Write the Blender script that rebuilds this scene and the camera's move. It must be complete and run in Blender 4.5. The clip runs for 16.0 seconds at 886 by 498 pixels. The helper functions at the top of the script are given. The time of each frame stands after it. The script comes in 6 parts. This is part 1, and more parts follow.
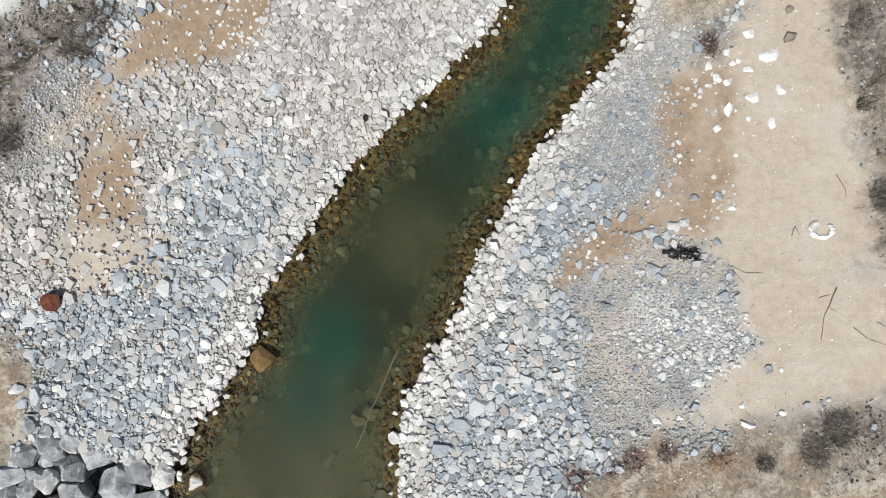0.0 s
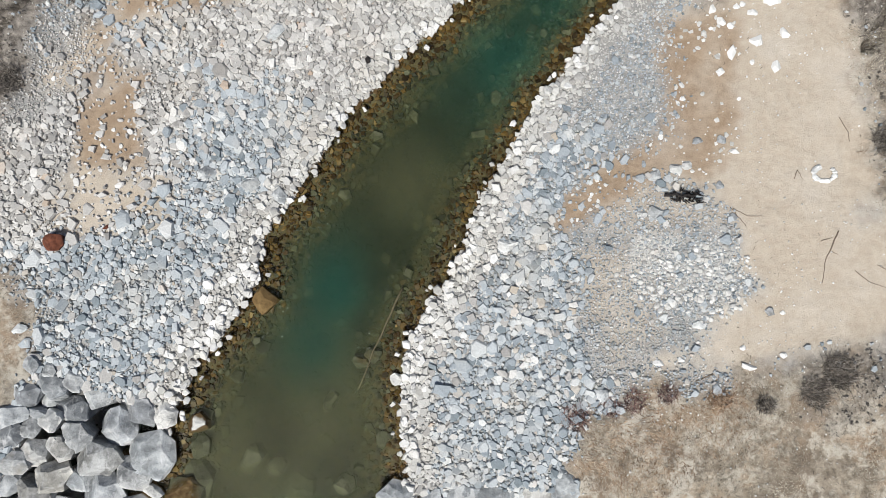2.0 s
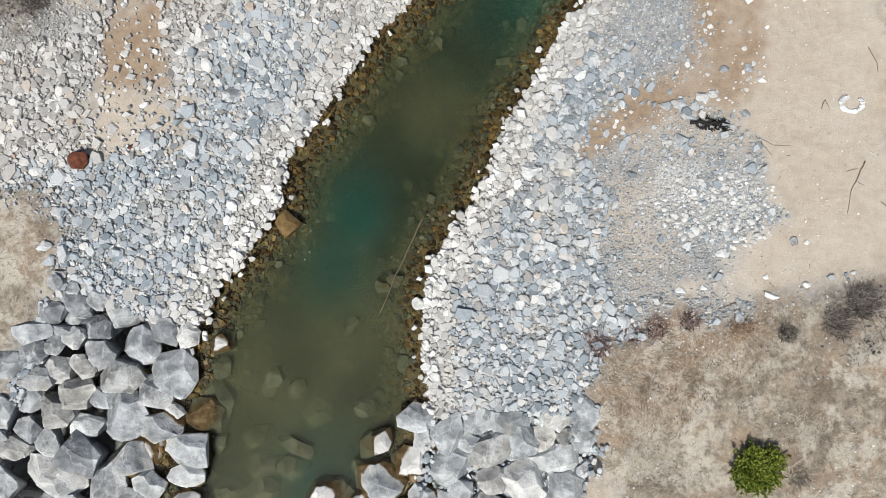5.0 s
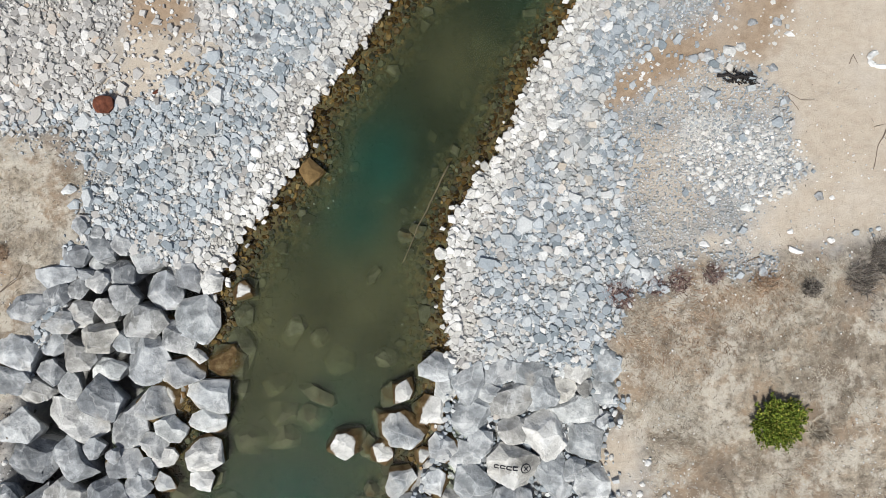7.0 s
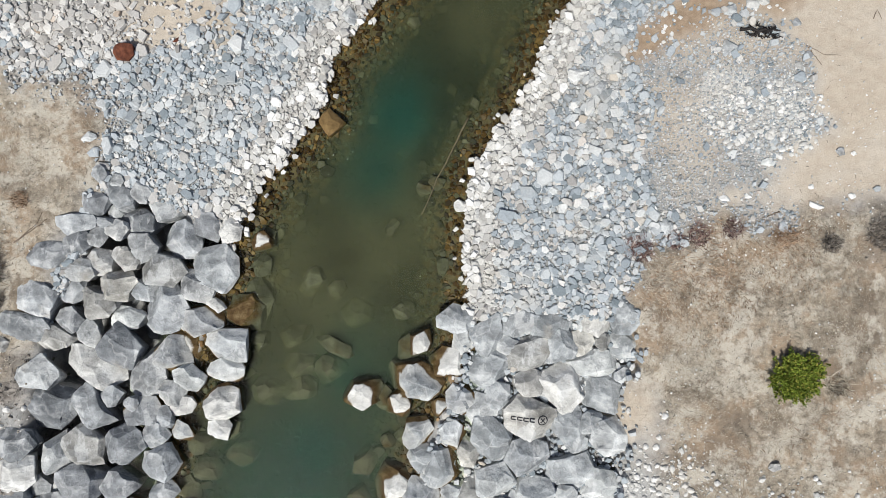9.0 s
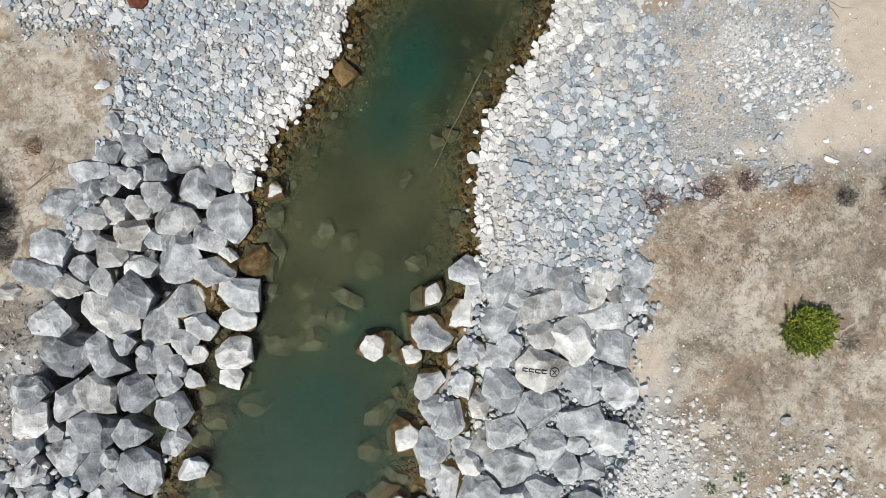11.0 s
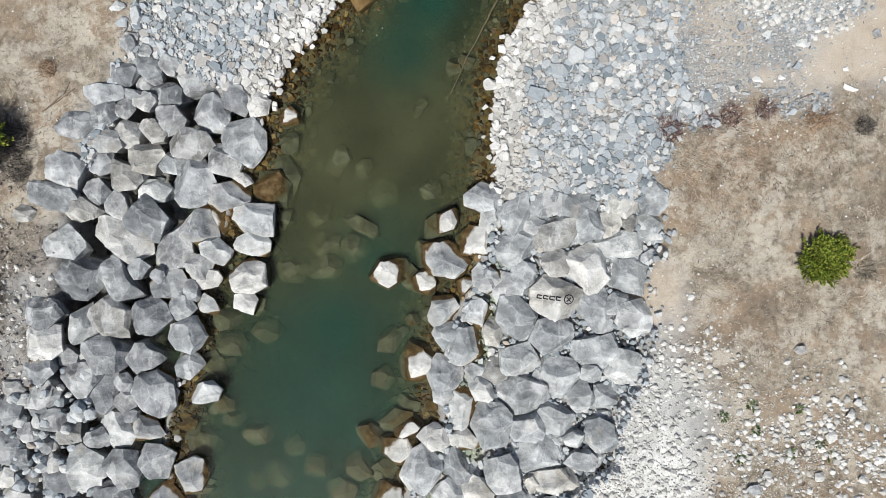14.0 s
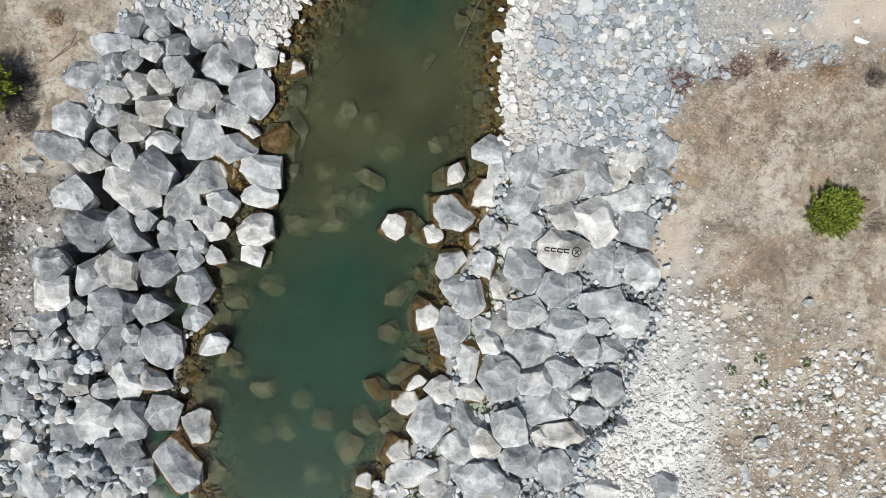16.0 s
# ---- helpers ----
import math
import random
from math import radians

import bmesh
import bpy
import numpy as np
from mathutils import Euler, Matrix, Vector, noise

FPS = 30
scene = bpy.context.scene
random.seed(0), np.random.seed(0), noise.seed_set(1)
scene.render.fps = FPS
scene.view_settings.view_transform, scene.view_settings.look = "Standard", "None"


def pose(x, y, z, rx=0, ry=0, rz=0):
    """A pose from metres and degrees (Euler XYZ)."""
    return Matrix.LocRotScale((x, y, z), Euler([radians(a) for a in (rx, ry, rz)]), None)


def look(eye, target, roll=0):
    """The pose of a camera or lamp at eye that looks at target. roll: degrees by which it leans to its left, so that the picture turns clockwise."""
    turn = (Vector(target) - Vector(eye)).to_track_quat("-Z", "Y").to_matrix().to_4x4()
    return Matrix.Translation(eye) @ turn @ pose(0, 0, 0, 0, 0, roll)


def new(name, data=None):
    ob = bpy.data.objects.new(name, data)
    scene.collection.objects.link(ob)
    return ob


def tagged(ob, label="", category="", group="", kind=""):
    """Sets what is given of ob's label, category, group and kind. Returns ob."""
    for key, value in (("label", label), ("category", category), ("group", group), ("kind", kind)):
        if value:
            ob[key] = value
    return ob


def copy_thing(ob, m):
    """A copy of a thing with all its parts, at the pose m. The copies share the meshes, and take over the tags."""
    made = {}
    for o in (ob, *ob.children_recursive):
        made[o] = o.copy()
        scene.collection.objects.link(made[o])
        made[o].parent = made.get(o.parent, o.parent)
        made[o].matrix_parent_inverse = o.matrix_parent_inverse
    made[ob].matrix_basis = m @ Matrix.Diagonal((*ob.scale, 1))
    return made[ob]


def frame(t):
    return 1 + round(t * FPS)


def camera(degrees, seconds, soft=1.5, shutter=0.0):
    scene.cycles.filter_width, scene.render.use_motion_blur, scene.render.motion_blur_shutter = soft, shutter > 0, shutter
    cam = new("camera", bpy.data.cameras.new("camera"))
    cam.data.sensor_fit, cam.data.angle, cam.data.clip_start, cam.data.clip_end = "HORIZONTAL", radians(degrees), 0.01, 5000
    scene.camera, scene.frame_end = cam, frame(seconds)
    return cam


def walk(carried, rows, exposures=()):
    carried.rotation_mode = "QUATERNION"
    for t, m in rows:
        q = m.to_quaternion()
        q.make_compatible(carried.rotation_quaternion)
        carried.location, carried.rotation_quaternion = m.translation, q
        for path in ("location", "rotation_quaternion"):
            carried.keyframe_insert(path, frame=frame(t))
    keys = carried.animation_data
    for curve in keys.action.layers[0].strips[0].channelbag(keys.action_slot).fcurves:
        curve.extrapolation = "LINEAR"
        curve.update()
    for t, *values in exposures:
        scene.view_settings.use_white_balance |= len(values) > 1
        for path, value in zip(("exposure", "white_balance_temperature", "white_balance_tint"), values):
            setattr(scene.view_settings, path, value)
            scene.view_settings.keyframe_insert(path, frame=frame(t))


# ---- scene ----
# The camera: a drone that looks down and flies slowly backwards along the creek.
cam = camera(70.0, 16.0, soft=0.6)
ROWS = [
    (0.0, -0.0013, -0.0006, 11.3266, 3.609, -0.417, -0.009),
    (0.5, 0.0249, -0.2768, 11.3093, 3.376, -0.365, 0.003),
    (1.0, 0.0291, -0.4996, 11.2991, 3.173, -0.376, -0.008),
    (1.5, 0.0065, -0.6754, 11.2923, 2.975, -0.398, 0.058),
    (2.0, -0.0329, -0.8676, 11.2837, 2.828, -0.403, 0.157),
    (2.5, -0.0760, -1.0774, 11.2726, 2.742, -0.375, 0.261),
    (3.0, -0.1175, -1.2682, 11.2587, 2.572, -0.297, 0.397),
    (3.5, -0.1680, -1.4683, 11.2503, 2.447, -0.237, 0.541),
    (4.0, -0.2292, -1.6449, 11.2418, 2.265, -0.223, 0.678),
    (6.5, -0.6041, -2.6129, 11.2013, 1.527, 0.130, 1.670),
    (7.0, -0.7018, -2.7941, 11.1952, 1.358, 0.138, 1.888),
    (7.5, -0.7807, -2.9777, 11.1875, 1.221, 0.196, 2.085),
    (8.0, -0.8428, -3.1715, 11.1821, 1.130, 0.262, 2.245),
    (8.5, -0.9075, -3.3651, 11.1760, 1.015, 0.288, 2.387),
    (9.0, -0.9673, -3.5482, 11.1726, 0.842, 0.323, 2.536),
    (11.5, -1.1627, -4.4910, 11.1431, 0.179, 0.482, 3.116),
    (12.0, -1.1906, -4.6886, 11.1386, 0.079, 0.533, 3.195),
    (12.5, -1.2151, -4.8815, 11.1369, -0.056, 0.578, 3.287),
    (13.0, -1.2370, -5.0674, 11.1344, -0.188, 0.628, 3.395),
    (13.5, -1.2652, -5.2492, 11.1302, -0.363, 0.622, 3.493),
    (14.0, -1.2904, -5.4363, 11.1256, -0.504, 0.624, 3.583),
    (14.5, -1.3082, -5.6297, 11.1219, -0.612, 0.661, 3.657),
    (15.0, -1.3215, -5.8180, 11.1186, -0.708, 0.694, 3.726),
    (15.5, -1.3397, -5.9989, 11.1143, -0.832, 0.689, 3.770),
    (16.0, -1.3596, -6.1794, 11.1140, -0.967, 0.718, 3.813),
]
walk(cam, [(t, pose(x, y, z, rx, ry, rz)) for t, x, y, z, rx, ry, rz in ROWS])

# ---- light: bright hazy sky and a veiled sun from the south of the plan ----
SUN_ELEVATION, SUN_AZIMUTH = 58.0, 203.0  # degrees; azimuth clockwise from +y
world = bpy.data.worlds.new("sky")
scene.world = world
world.use_nodes = True
wn = world.node_tree
sky = wn.nodes.new("ShaderNodeTexSky")
sky.sky_type = "NISHITA"
sky.sun_disc = False
sky.dust_density, sky.air_density = 3.0, 0.75
sky.sun_elevation, sky.sun_rotation = radians(SUN_ELEVATION), radians(SUN_AZIMUTH)
wn.links.new(sky.outputs[0], wn.nodes["Background"].inputs[0])
wn.nodes["Background"].inputs[1].default_value = 0.066
sun_data = bpy.data.lights.new("sun", "SUN")
sun_data.energy, sun_data.angle, sun_data.color = 3.25, radians(7.0), (0.99, 0.99, 0.95)
sun = new("sun", sun_data)
_az, _el = radians(SUN_AZIMUTH), radians(SUN_ELEVATION)
sun_way = Vector((math.sin(_az) * math.cos(_el), math.cos(_az) * math.cos(_el), math.sin(_el)))
sun.matrix_world = look(sun_way * 60, (0, 0, 0))
scene.view_settings.exposure = 0.46

RNG = np.random.default_rng(7)


# ---- materials ----
class Nodes:
    """Small helper round one material's node tree."""

    def __init__(self, name, rough=0.9):
        self.mat = bpy.data.materials.new(name)
        self.mat.use_nodes = True
        self.t = self.mat.node_tree
        self.bsdf = self.t.nodes["Principled BSDF"]
        self.bsdf.inputs["Roughness"].default_value = rough
        self.bsdf.inputs["Specular IOR Level"].default_value = 0.25

    def n(self, kind, **inputs):
        node = self.t.nodes.new("ShaderNode" + kind)
        for key, value in inputs.items():
            self.put(node.inputs[key.replace("_", " ")], value)
        return node

    def put(self, socket, value):
        if isinstance(value, bpy.types.NodeSocket):
            self.t.links.new(value, socket)
        else:
            socket.default_value = value

    def pos(self):
        return self.n("NewGeometry").outputs["Position"]

    def noise(self, scale, detail=4.0, rough=0.6, vec=None, out="Fac", stretch=None):
        v = vec or self.pos()
        if stretch:
            m = self.n("Mapping", Vector=v)
            m.inputs["Scale"].default_value = stretch
            v = m.outputs[0]
        node = self.n("TexNoise", Vector=v, Scale=scale, Detail=detail, Roughness=rough)
        return node.outputs[out]

    def ramp(self, fac, stops):
        node = self.n("ValToRGB", Fac=fac)
        els = node.color_ramp.elements
        while len(els) < len(stops):
            els.new(0.5)
        for e, (p, c) in zip(els, stops):
            e.position = p
            e.color = (c, c, c, 1) if isinstance(c, (int, float)) else (*c, 1)
        return node.outputs[0]

    def mix(self, fac, a, b, mode="MIX"):
        node = self.n("Mix")
        node.data_type, node.blend_type = "RGBA", mode
        self.put(node.inputs[0], fac)
        for sock, v in ((node.inputs[6], a), (node.inputs[7], b)):
            self.put(sock, v if isinstance(v, bpy.types.NodeSocket) else (*v, 1))
        return node.outputs[2]

    def math(self, op, a, b=0.0):
        node = self.n("Math")
        node.operation = op
        self.put(node.inputs[0], a)
        self.put(node.inputs[1], b)
        return node.outputs[0]

    def attr(self, name):
        node = self.n("Attribute")
        node.attribute_name = name
        return node.outputs["Fac"]

    def bump(self, height, strength=0.4, distance=0.02):
        node = self.n("Bump", Height=height, Strength=strength, Distance=distance)
        self.put(self.bsdf.inputs["Normal"], node.outputs[0])

    def done(self, colour):
        self.put(self.bsdf.inputs["Base Color"], colour)
        return self.mat


def waterline(m, colour, pale=(0.60, 0.585, 0.54), pale_amount=0.8, pale_top=0.20):
    """Lime band left by high water above the waterline, and brown algae below it."""
    z = m.n("SeparateXYZ", Vector=m.pos()).outputs[2]
    wob = m.math("MULTIPLY", m.math("SUBTRACT", m.noise(5.0, 3), 0.5), 0.16)
    zz = m.math("ADD", z, wob)
    band = m.ramp(m.math("MULTIPLY", zz, 1.0), [(0.0, 1.0), (max(pale_top - 0.12, 0.01), 1.0), (pale_top, 0.0)])
    colour = m.mix(m.math("MULTIPLY", band, pale_amount), colour, pale)
    z2 = m.math("ADD", z, m.math("MULTIPLY", wob, 0.35))
    algae = m.ramp(m.math("ADD", z2, 0.5), [(0.545, 1.0), (0.562, 0.0)])
    slime = m.ramp(m.noise(9.0, 5), [(0.3, (0.045, 0.024, 0.008)), (0.55, (0.095, 0.060, 0.023)), (0.75, (0.17, 0.125, 0.065))])
    colour = m.mix(algae, colour, slime)
    deep = m.ramp(m.math("ADD", z2, 0.5), [(0.41, 1.0), (0.475, 0.0)])
    return m.mix(deep, colour, m.ramp(m.noise(4.0, 4), [(0.3, (0.055, 0.054, 0.037)), (0.5, (0.088, 0.087, 0.062)), (0.7, (0.14, 0.138, 0.10))]))


def rock_material(name, dark, mid, light, vein=0.3, variety=1.0, wet=True):
    """Quarried limestone boulder: cloudy greys, pale fracture veins, stains, lime band, algae."""
    m = Nodes(name, 0.85)
    rnd = m.n("ObjectInfo").outputs["Random"]
    off = m.n("CombineXYZ", X=m.math("MULTIPLY", rnd, 57.0), Y=m.math("MULTIPLY", rnd, 23.0), Z=0.0).outputs[0]
    add = m.n("VectorMath")
    m.put(add.inputs[0], m.pos())
    m.put(add.inputs[1], off)
    p = add.outputs[0]
    base = m.ramp(m.noise(2.6, 6, 0.62, p), [(0.34, dark), (0.5, mid), (0.66, light)])
    tone = m.ramp(rnd, [(0.0, (0.66, 0.675, 0.69)), (0.3, (0.82, 0.83, 0.84)), (0.6, (0.95, 0.955, 0.965)), (0.85, (1.08, 1.07, 1.04)), (1.0, (1.26, 1.25, 1.23))])
    base = m.mix(variety, base, tone, "MULTIPLY")
    vn = m.n("TexVoronoi", Vector=p, Scale=2.4)
    vn.feature = "DISTANCE_TO_EDGE"
    veins = m.math("MULTIPLY", m.ramp(vn.outputs["Distance"], [(0.0, 1.0), (0.04, 0.0)]), m.ramp(m.noise(2.3, 3, 0.5, p), [(0.50, 0.0), (0.62, 1.0)]))
    base = m.mix(m.math("MULTIPLY", veins, vein), base, (0.66, 0.66, 0.64))
    warp = m.n("VectorMath")
    warp.operation = "MULTIPLY_ADD"
    m.put(warp.inputs[0], m.noise(2.0, 4, 0.6, p, out="Color"))
    warp.inputs[1].default_value = (0.35, 0.35, 0.35)
    m.put(warp.inputs[2], p)
    plates = m.n("TexVoronoi", Vector=warp.outputs[0], Scale=3.2)
    shade = m.n("SeparateColor", Color=plates.outputs["Color"]).outputs[0]
    base = m.mix(0.75, base, m.ramp(shade, [(0.0, 0.74), (0.5, 1.0), (1.0, 1.16)]), "MULTIPLY")
    fleck = m.ramp(m.noise(30.0, 4, 0.7, p), [(0.35, 0.9), (0.55, 1.0), (0.8, 1.06)])
    base = m.mix(0.8, base, fleck, "MULTIPLY")
    for scale, width, amount, tint in ((0.9, 0.014, 0.28, (0.55, 0.55, 0.54)), (1.6, 0.008, 0.2, (0.60, 0.60, 0.58)), (1.1, 0.007, 0.4, (0.13, 0.13, 0.135))):
        line = m.ramp(m.noise(scale, 4, 0.5, p), [(0.5 - width, 0.0), (0.5, amount), (0.5 + width, 0.0)])
        base = m.mix(line, base, tint)
    scuff = m.ramp(m.noise(2.4, 6, 0.6, p, stretch=(1.0, 0.45, 0.8)), [(0.56, 0.0), (0.60, 0.5)])
    base = m.mix(scuff, base, (0.52, 0.525, 0.52))
    seam = m.ramp(m.noise(3.1, 6, 0.62, p, stretch=(0.5, 1.0, 0.9)), [(0.37, 0.45), (0.42, 0.0)])
    base = m.mix(seam, base, (0.15, 0.155, 0.16))
    stain = m.ramp(m.noise(1.7, 4, 0.6, p), [(0.62, 0.0), (0.76, 0.45)])
    base = m.mix(stain, base, (0.36, 0.31, 0.24))
    # crease shade and bright edge highlights, painted into the colour by pointiness
    edge_shade = m.ramp(m.n("NewGeometry").outputs["Pointiness"], [(0.44, 0.68), (0.495, 1.0), (0.52, 1.18), (0.57, 1.65)])
    base = m.mix(0.8, base, edge_shade, "MULTIPLY")
    streak = m.ramp(m.noise(2.6, 7, 0.65, p, stretch=(1.0, 1.5, 2.2)), [(0.36, 0.74), (0.5, 1.0), (0.64, 1.14)])
    base = m.mix(0.8, base, streak, "MULTIPLY")
    if wet:
        base = waterline(m, base, pale_amount=0.6, pale_top=0.15)
    h = m.math("ADD", m.noise(7.0, 7, 0.66, p), m.math("MULTIPLY", plates.outputs["Distance"], 1.2))
    m.bump(h, 0.8, 0.035)
    return m.done(base)


def gravel_material(name, stops, lime=0.25, lime_top=0.13, wet=True):
    """Crushed stone: each piece its own tone."""
    m = Nodes(name, 0.9)
    isl = m.n("NewGeometry").outputs["Random Per Island"]
    base = m.ramp(isl, stops)
    base = m.mix(0.75, base, m.ramp(m.noise(26.0, 5, 0.7), [(0.3, 0.72), (0.55, 1.0), (0.8, 1.15)]), "MULTIPLY")
    base = m.mix(m.ramp(m.noise(0.9, 4), [(0.52, 0.0), (0.75, 0.45)]), base, (0.50, 0.45, 0.38))
    if wet:
        base = waterline(m, base, pale_amount=lime, pale_top=lime_top)
    m.bump(m.noise(40.0, 5, 0.6), 0.5, 0.012)
    return m.done(base)


def stone_material(name, stops):
    """Single stones that vary by object."""
    m = Nodes(name, 0.9)
    base = m.ramp(m.n("ObjectInfo").outputs["Random"], stops)
    base = m.mix(0.75, base, m.ramp(m.noise(24.0, 5, 0.7), [(0.3, 0.74), (0.55, 1.0), (0.8, 1.14)]), "MULTIPLY")
    base = waterline(m, base, pale_amount=0.25, pale_top=0.13)
    m.bump(m.noise(36.0, 5, 0.6), 0.5, 0.012)
    return m.done(base)


def plain_material(name, a, b, scale=12.0, rough=0.9, bump=0.3, stretch=None):
    m = Nodes(name, rough)
    f = m.noise(scale, 5, 0.65, stretch=stretch)
    m.bump(f, bump, 0.01)
    return m.done(m.ramp(f, [(0.3, a), (0.7, b)]))


def blade_material(name, stops, rough=0.8):
    m = Nodes(name, rough)
    base = m.ramp(m.n("NewGeometry").outputs["Random Per Island"], stops)
    return m.done(m.mix(0.8, base, m.ramp(m.noise(2.6, 7, 0.75), [(0.38, 0.5), (0.5, 1.0), (0.64, 1.45)]), "MULTIPLY"))


TONES = {
    "grey": ((0.178, 0.188, 0.194), (0.302, 0.314, 0.321), (0.459, 0.470, 0.470)),
    "pale": ((0.230, 0.242, 0.247), (0.362, 0.376, 0.378), (0.510, 0.519, 0.513)),
    "tan": ((0.204, 0.198, 0.182), (0.340, 0.332, 0.311), (0.493, 0.484, 0.454)),
    "dark": ((0.133, 0.139, 0.146), (0.232, 0.241, 0.248), (0.370, 0.379, 0.385)),
    "white": ((0.37, 0.365, 0.35), (0.48, 0.475, 0.455), (0.57, 0.565, 0.54)),
}
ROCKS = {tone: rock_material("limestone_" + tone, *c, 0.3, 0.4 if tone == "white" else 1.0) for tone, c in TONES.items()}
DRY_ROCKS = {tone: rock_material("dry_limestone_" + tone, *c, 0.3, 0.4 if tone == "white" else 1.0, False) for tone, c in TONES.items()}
GREY_ROCK, PALE_ROCK, DARK_ROCK, WHITE_ROCK = (DRY_ROCKS[k] for k in ("grey", "pale", "dark", "white"))

BLUE_GREY = [(0.0, (0.17, 0.20, 0.215)), (0.12, (0.235, 0.267, 0.29)), (0.4, (0.322, 0.354, 0.376)), (0.72, (0.405, 0.432, 0.450)), (0.9, (0.50, 0.51, 0.505)), (0.97, (0.60, 0.60, 0.585)), (1.0, (0.38, 0.33, 0.27))]
CREAM = [(0.0, (0.25, 0.24, 0.227)), (0.2, (0.36, 0.346, 0.328)), (0.55, (0.455, 0.44, 0.418)), (0.85, (0.53, 0.515, 0.49)), (0.97, (0.63, 0.615, 0.59)), (1.0, (0.38, 0.28, 0.20))]
WHITE = [(0.0, (0.38, 0.37, 0.345)), (0.3, (0.50, 0.49, 0.465)), (0.7, (0.60, 0.59, 0.565)), (1.0, (0.70, 0.69, 0.67))]
GRAVEL_BLUE = gravel_material("crushed_stone_blue_grey", BLUE_GREY)
GRAVEL_DRY = gravel_material("crushed_stone_dry", BLUE_GREY, wet=False)
GRAVEL_SEED = gravel_material("pale_seeds", [(0.0, (0.22, 0.24, 0.21)), (1.0, (0.45, 0.45, 0.38))], wet=False)
GRAVEL_CREAM = gravel_material("crushed_stone_cream", CREAM)
LIMED = [(0.0, (0.32, 0.305, 0.285)), (0.25, (0.41, 0.40, 0.38)), (0.7, (0.485, 0.475, 0.45)), (1.0, (0.57, 0.56, 0.53))]
GRAVEL_LIMED = gravel_material("crushed_stone_limed", LIMED, 0.6, 0.12)
GRAVEL_WHITE = gravel_material("crushed_stone_white", WHITE)
STONE_BLUE = stone_material("stone_blue_grey", BLUE_GREY)
STONE_CREAM = stone_material("stone_cream", CREAM)
STONE_WHITE = stone_material("stone_white", WHITE)


def ground_material():
    """Sand, damp sand, dry litter, stone dust and river silt, mixed by the sheet's own zones."""
    m = Nodes("bank_ground", 0.95)
    fine = m.noise(60.0, 5, 0.7)
    mid = m.noise(7.0, 6, 0.65)
    big = m.noise(0.8, 5, 0.6)
    dust = m.mix(m.ramp(mid, [(0.35, 0.0), (0.65, 1.0)]), (0.24, 0.24, 0.235), (0.38, 0.37, 0.35))
    sand = m.mix(m.ramp(mid, [(0.3, 0.0), (0.7, 1.0)]), (0.40, 0.335, 0.262), (0.475, 0.413, 0.335))
    sand = m.mix(m.ramp(big, [(0.45, 0.0), (0.7, 0.6)]), sand, (0.53, 0.485, 0.425))
    damp = m.mix(m.ramp(mid, [(0.3, 0.0), (0.7, 1.0)]), (0.24, 0.172, 0.115), (0.36, 0.275, 0.195))
    litter = m.mix(m.ramp(mid, [(0.36, 0.0), (0.6, 1.0)]), (0.15, 0.125, 0.095), (0.37, 0.318, 0.247))
    litter = m.mix(m.ramp(m.noise(1.3, 5, 0.7), [(0.47, 0.0), (0.58, 0.8)]), litter, (0.30, 0.222, 0.152))
    litter = m.mix(m.ramp(m.noise(0.9, 5, 0.7), [(0.48, 0.0), (0.62, 0.6)]), litter, (0.13, 0.10, 0.075))
    litter = m.mix(m.ramp(m.noise(2.3, 6, 0.75), [(0.47, 0.0), (0.57, 0.8)]), litter, (0.475, 0.435, 0.365))
    peat = m.mix(m.ramp(mid, [(0.35, 0.0), (0.7, 1.0)]), (0.085, 0.073, 0.062), (0.34, 0.305, 0.265))
    silt = m.mix(m.ramp(mid, [(0.3, 0.0), (0.7, 1.0)]), (0.075, 0.056, 0.03), (0.155, 0.125, 0.075))
    col = m.mix(m.attr("sand"), dust, sand)
    col = m.mix(m.attr("damp"), col, damp)
    col = m.mix(m.attr("litter"), col, litter)
    col = m.mix(m.attr("peat"), col, peat)
    col = m.mix(m.attr("flat"), col, m.mix(mid, (0.50, 0.52, 0.49), (0.58, 0.59, 0.55)))
    chalk = m.mix(m.ramp(m.noise(11.0, 6, 0.7), [(0.35, 0.0), (0.6, 1.0)]), (0.50, 0.495, 0.475), (0.74, 0.735, 0.71))
    col = m.mix(m.attr("chalk"), col, chalk)
    col = m.mix(m.attr("silt"), col, silt)
    col = m.mix(0.7, col, m.ramp(fine, [(0.3, 0.66), (0.52, 1.0), (0.75, 1.14)]), "MULTIPLY")
    col = m.mix(m.ramp(m.noise(17.0, 6, 0.75), [(0.60, 0.0), (0.70, 0.35)]), col, (0.20, 0.16, 0.12))
    m.bump(m.math("ADD", m.math("MULTIPLY", fine, 0.5), mid), 0.7, 0.03)
    return m.done(col)


GROUND = ground_material()


def water_surface_material():
    m = Nodes("creek_water_surface")
    t = m.t
    t.nodes.remove(m.bsdf)
    clear = m.n("BsdfTransparent", Color=(0.86, 0.90, 0.80, 1))
    gloss = m.n("BsdfGlossy", Roughness=0.03)
    ripple = m.n("Bump", Height=m.noise(2.2, 3, 0.5), Strength=0.08, Distance=0.05).outputs[0]
    m.put(gloss.inputs["Normal"], ripple)
    fres = m.n("Fresnel", IOR=1.33)
    m.put(fres.inputs["Normal"], ripple)
    mix = m.n("MixShader")
    m.put(mix.inputs[0], fres.outputs[0])
    m.put(mix.inputs[1], clear.outputs[0])
    m.put(mix.inputs[2], gloss.outputs[0])
    m.put(t.nodes["Material Output"].inputs[0], mix.outputs[0])
    return m.mat


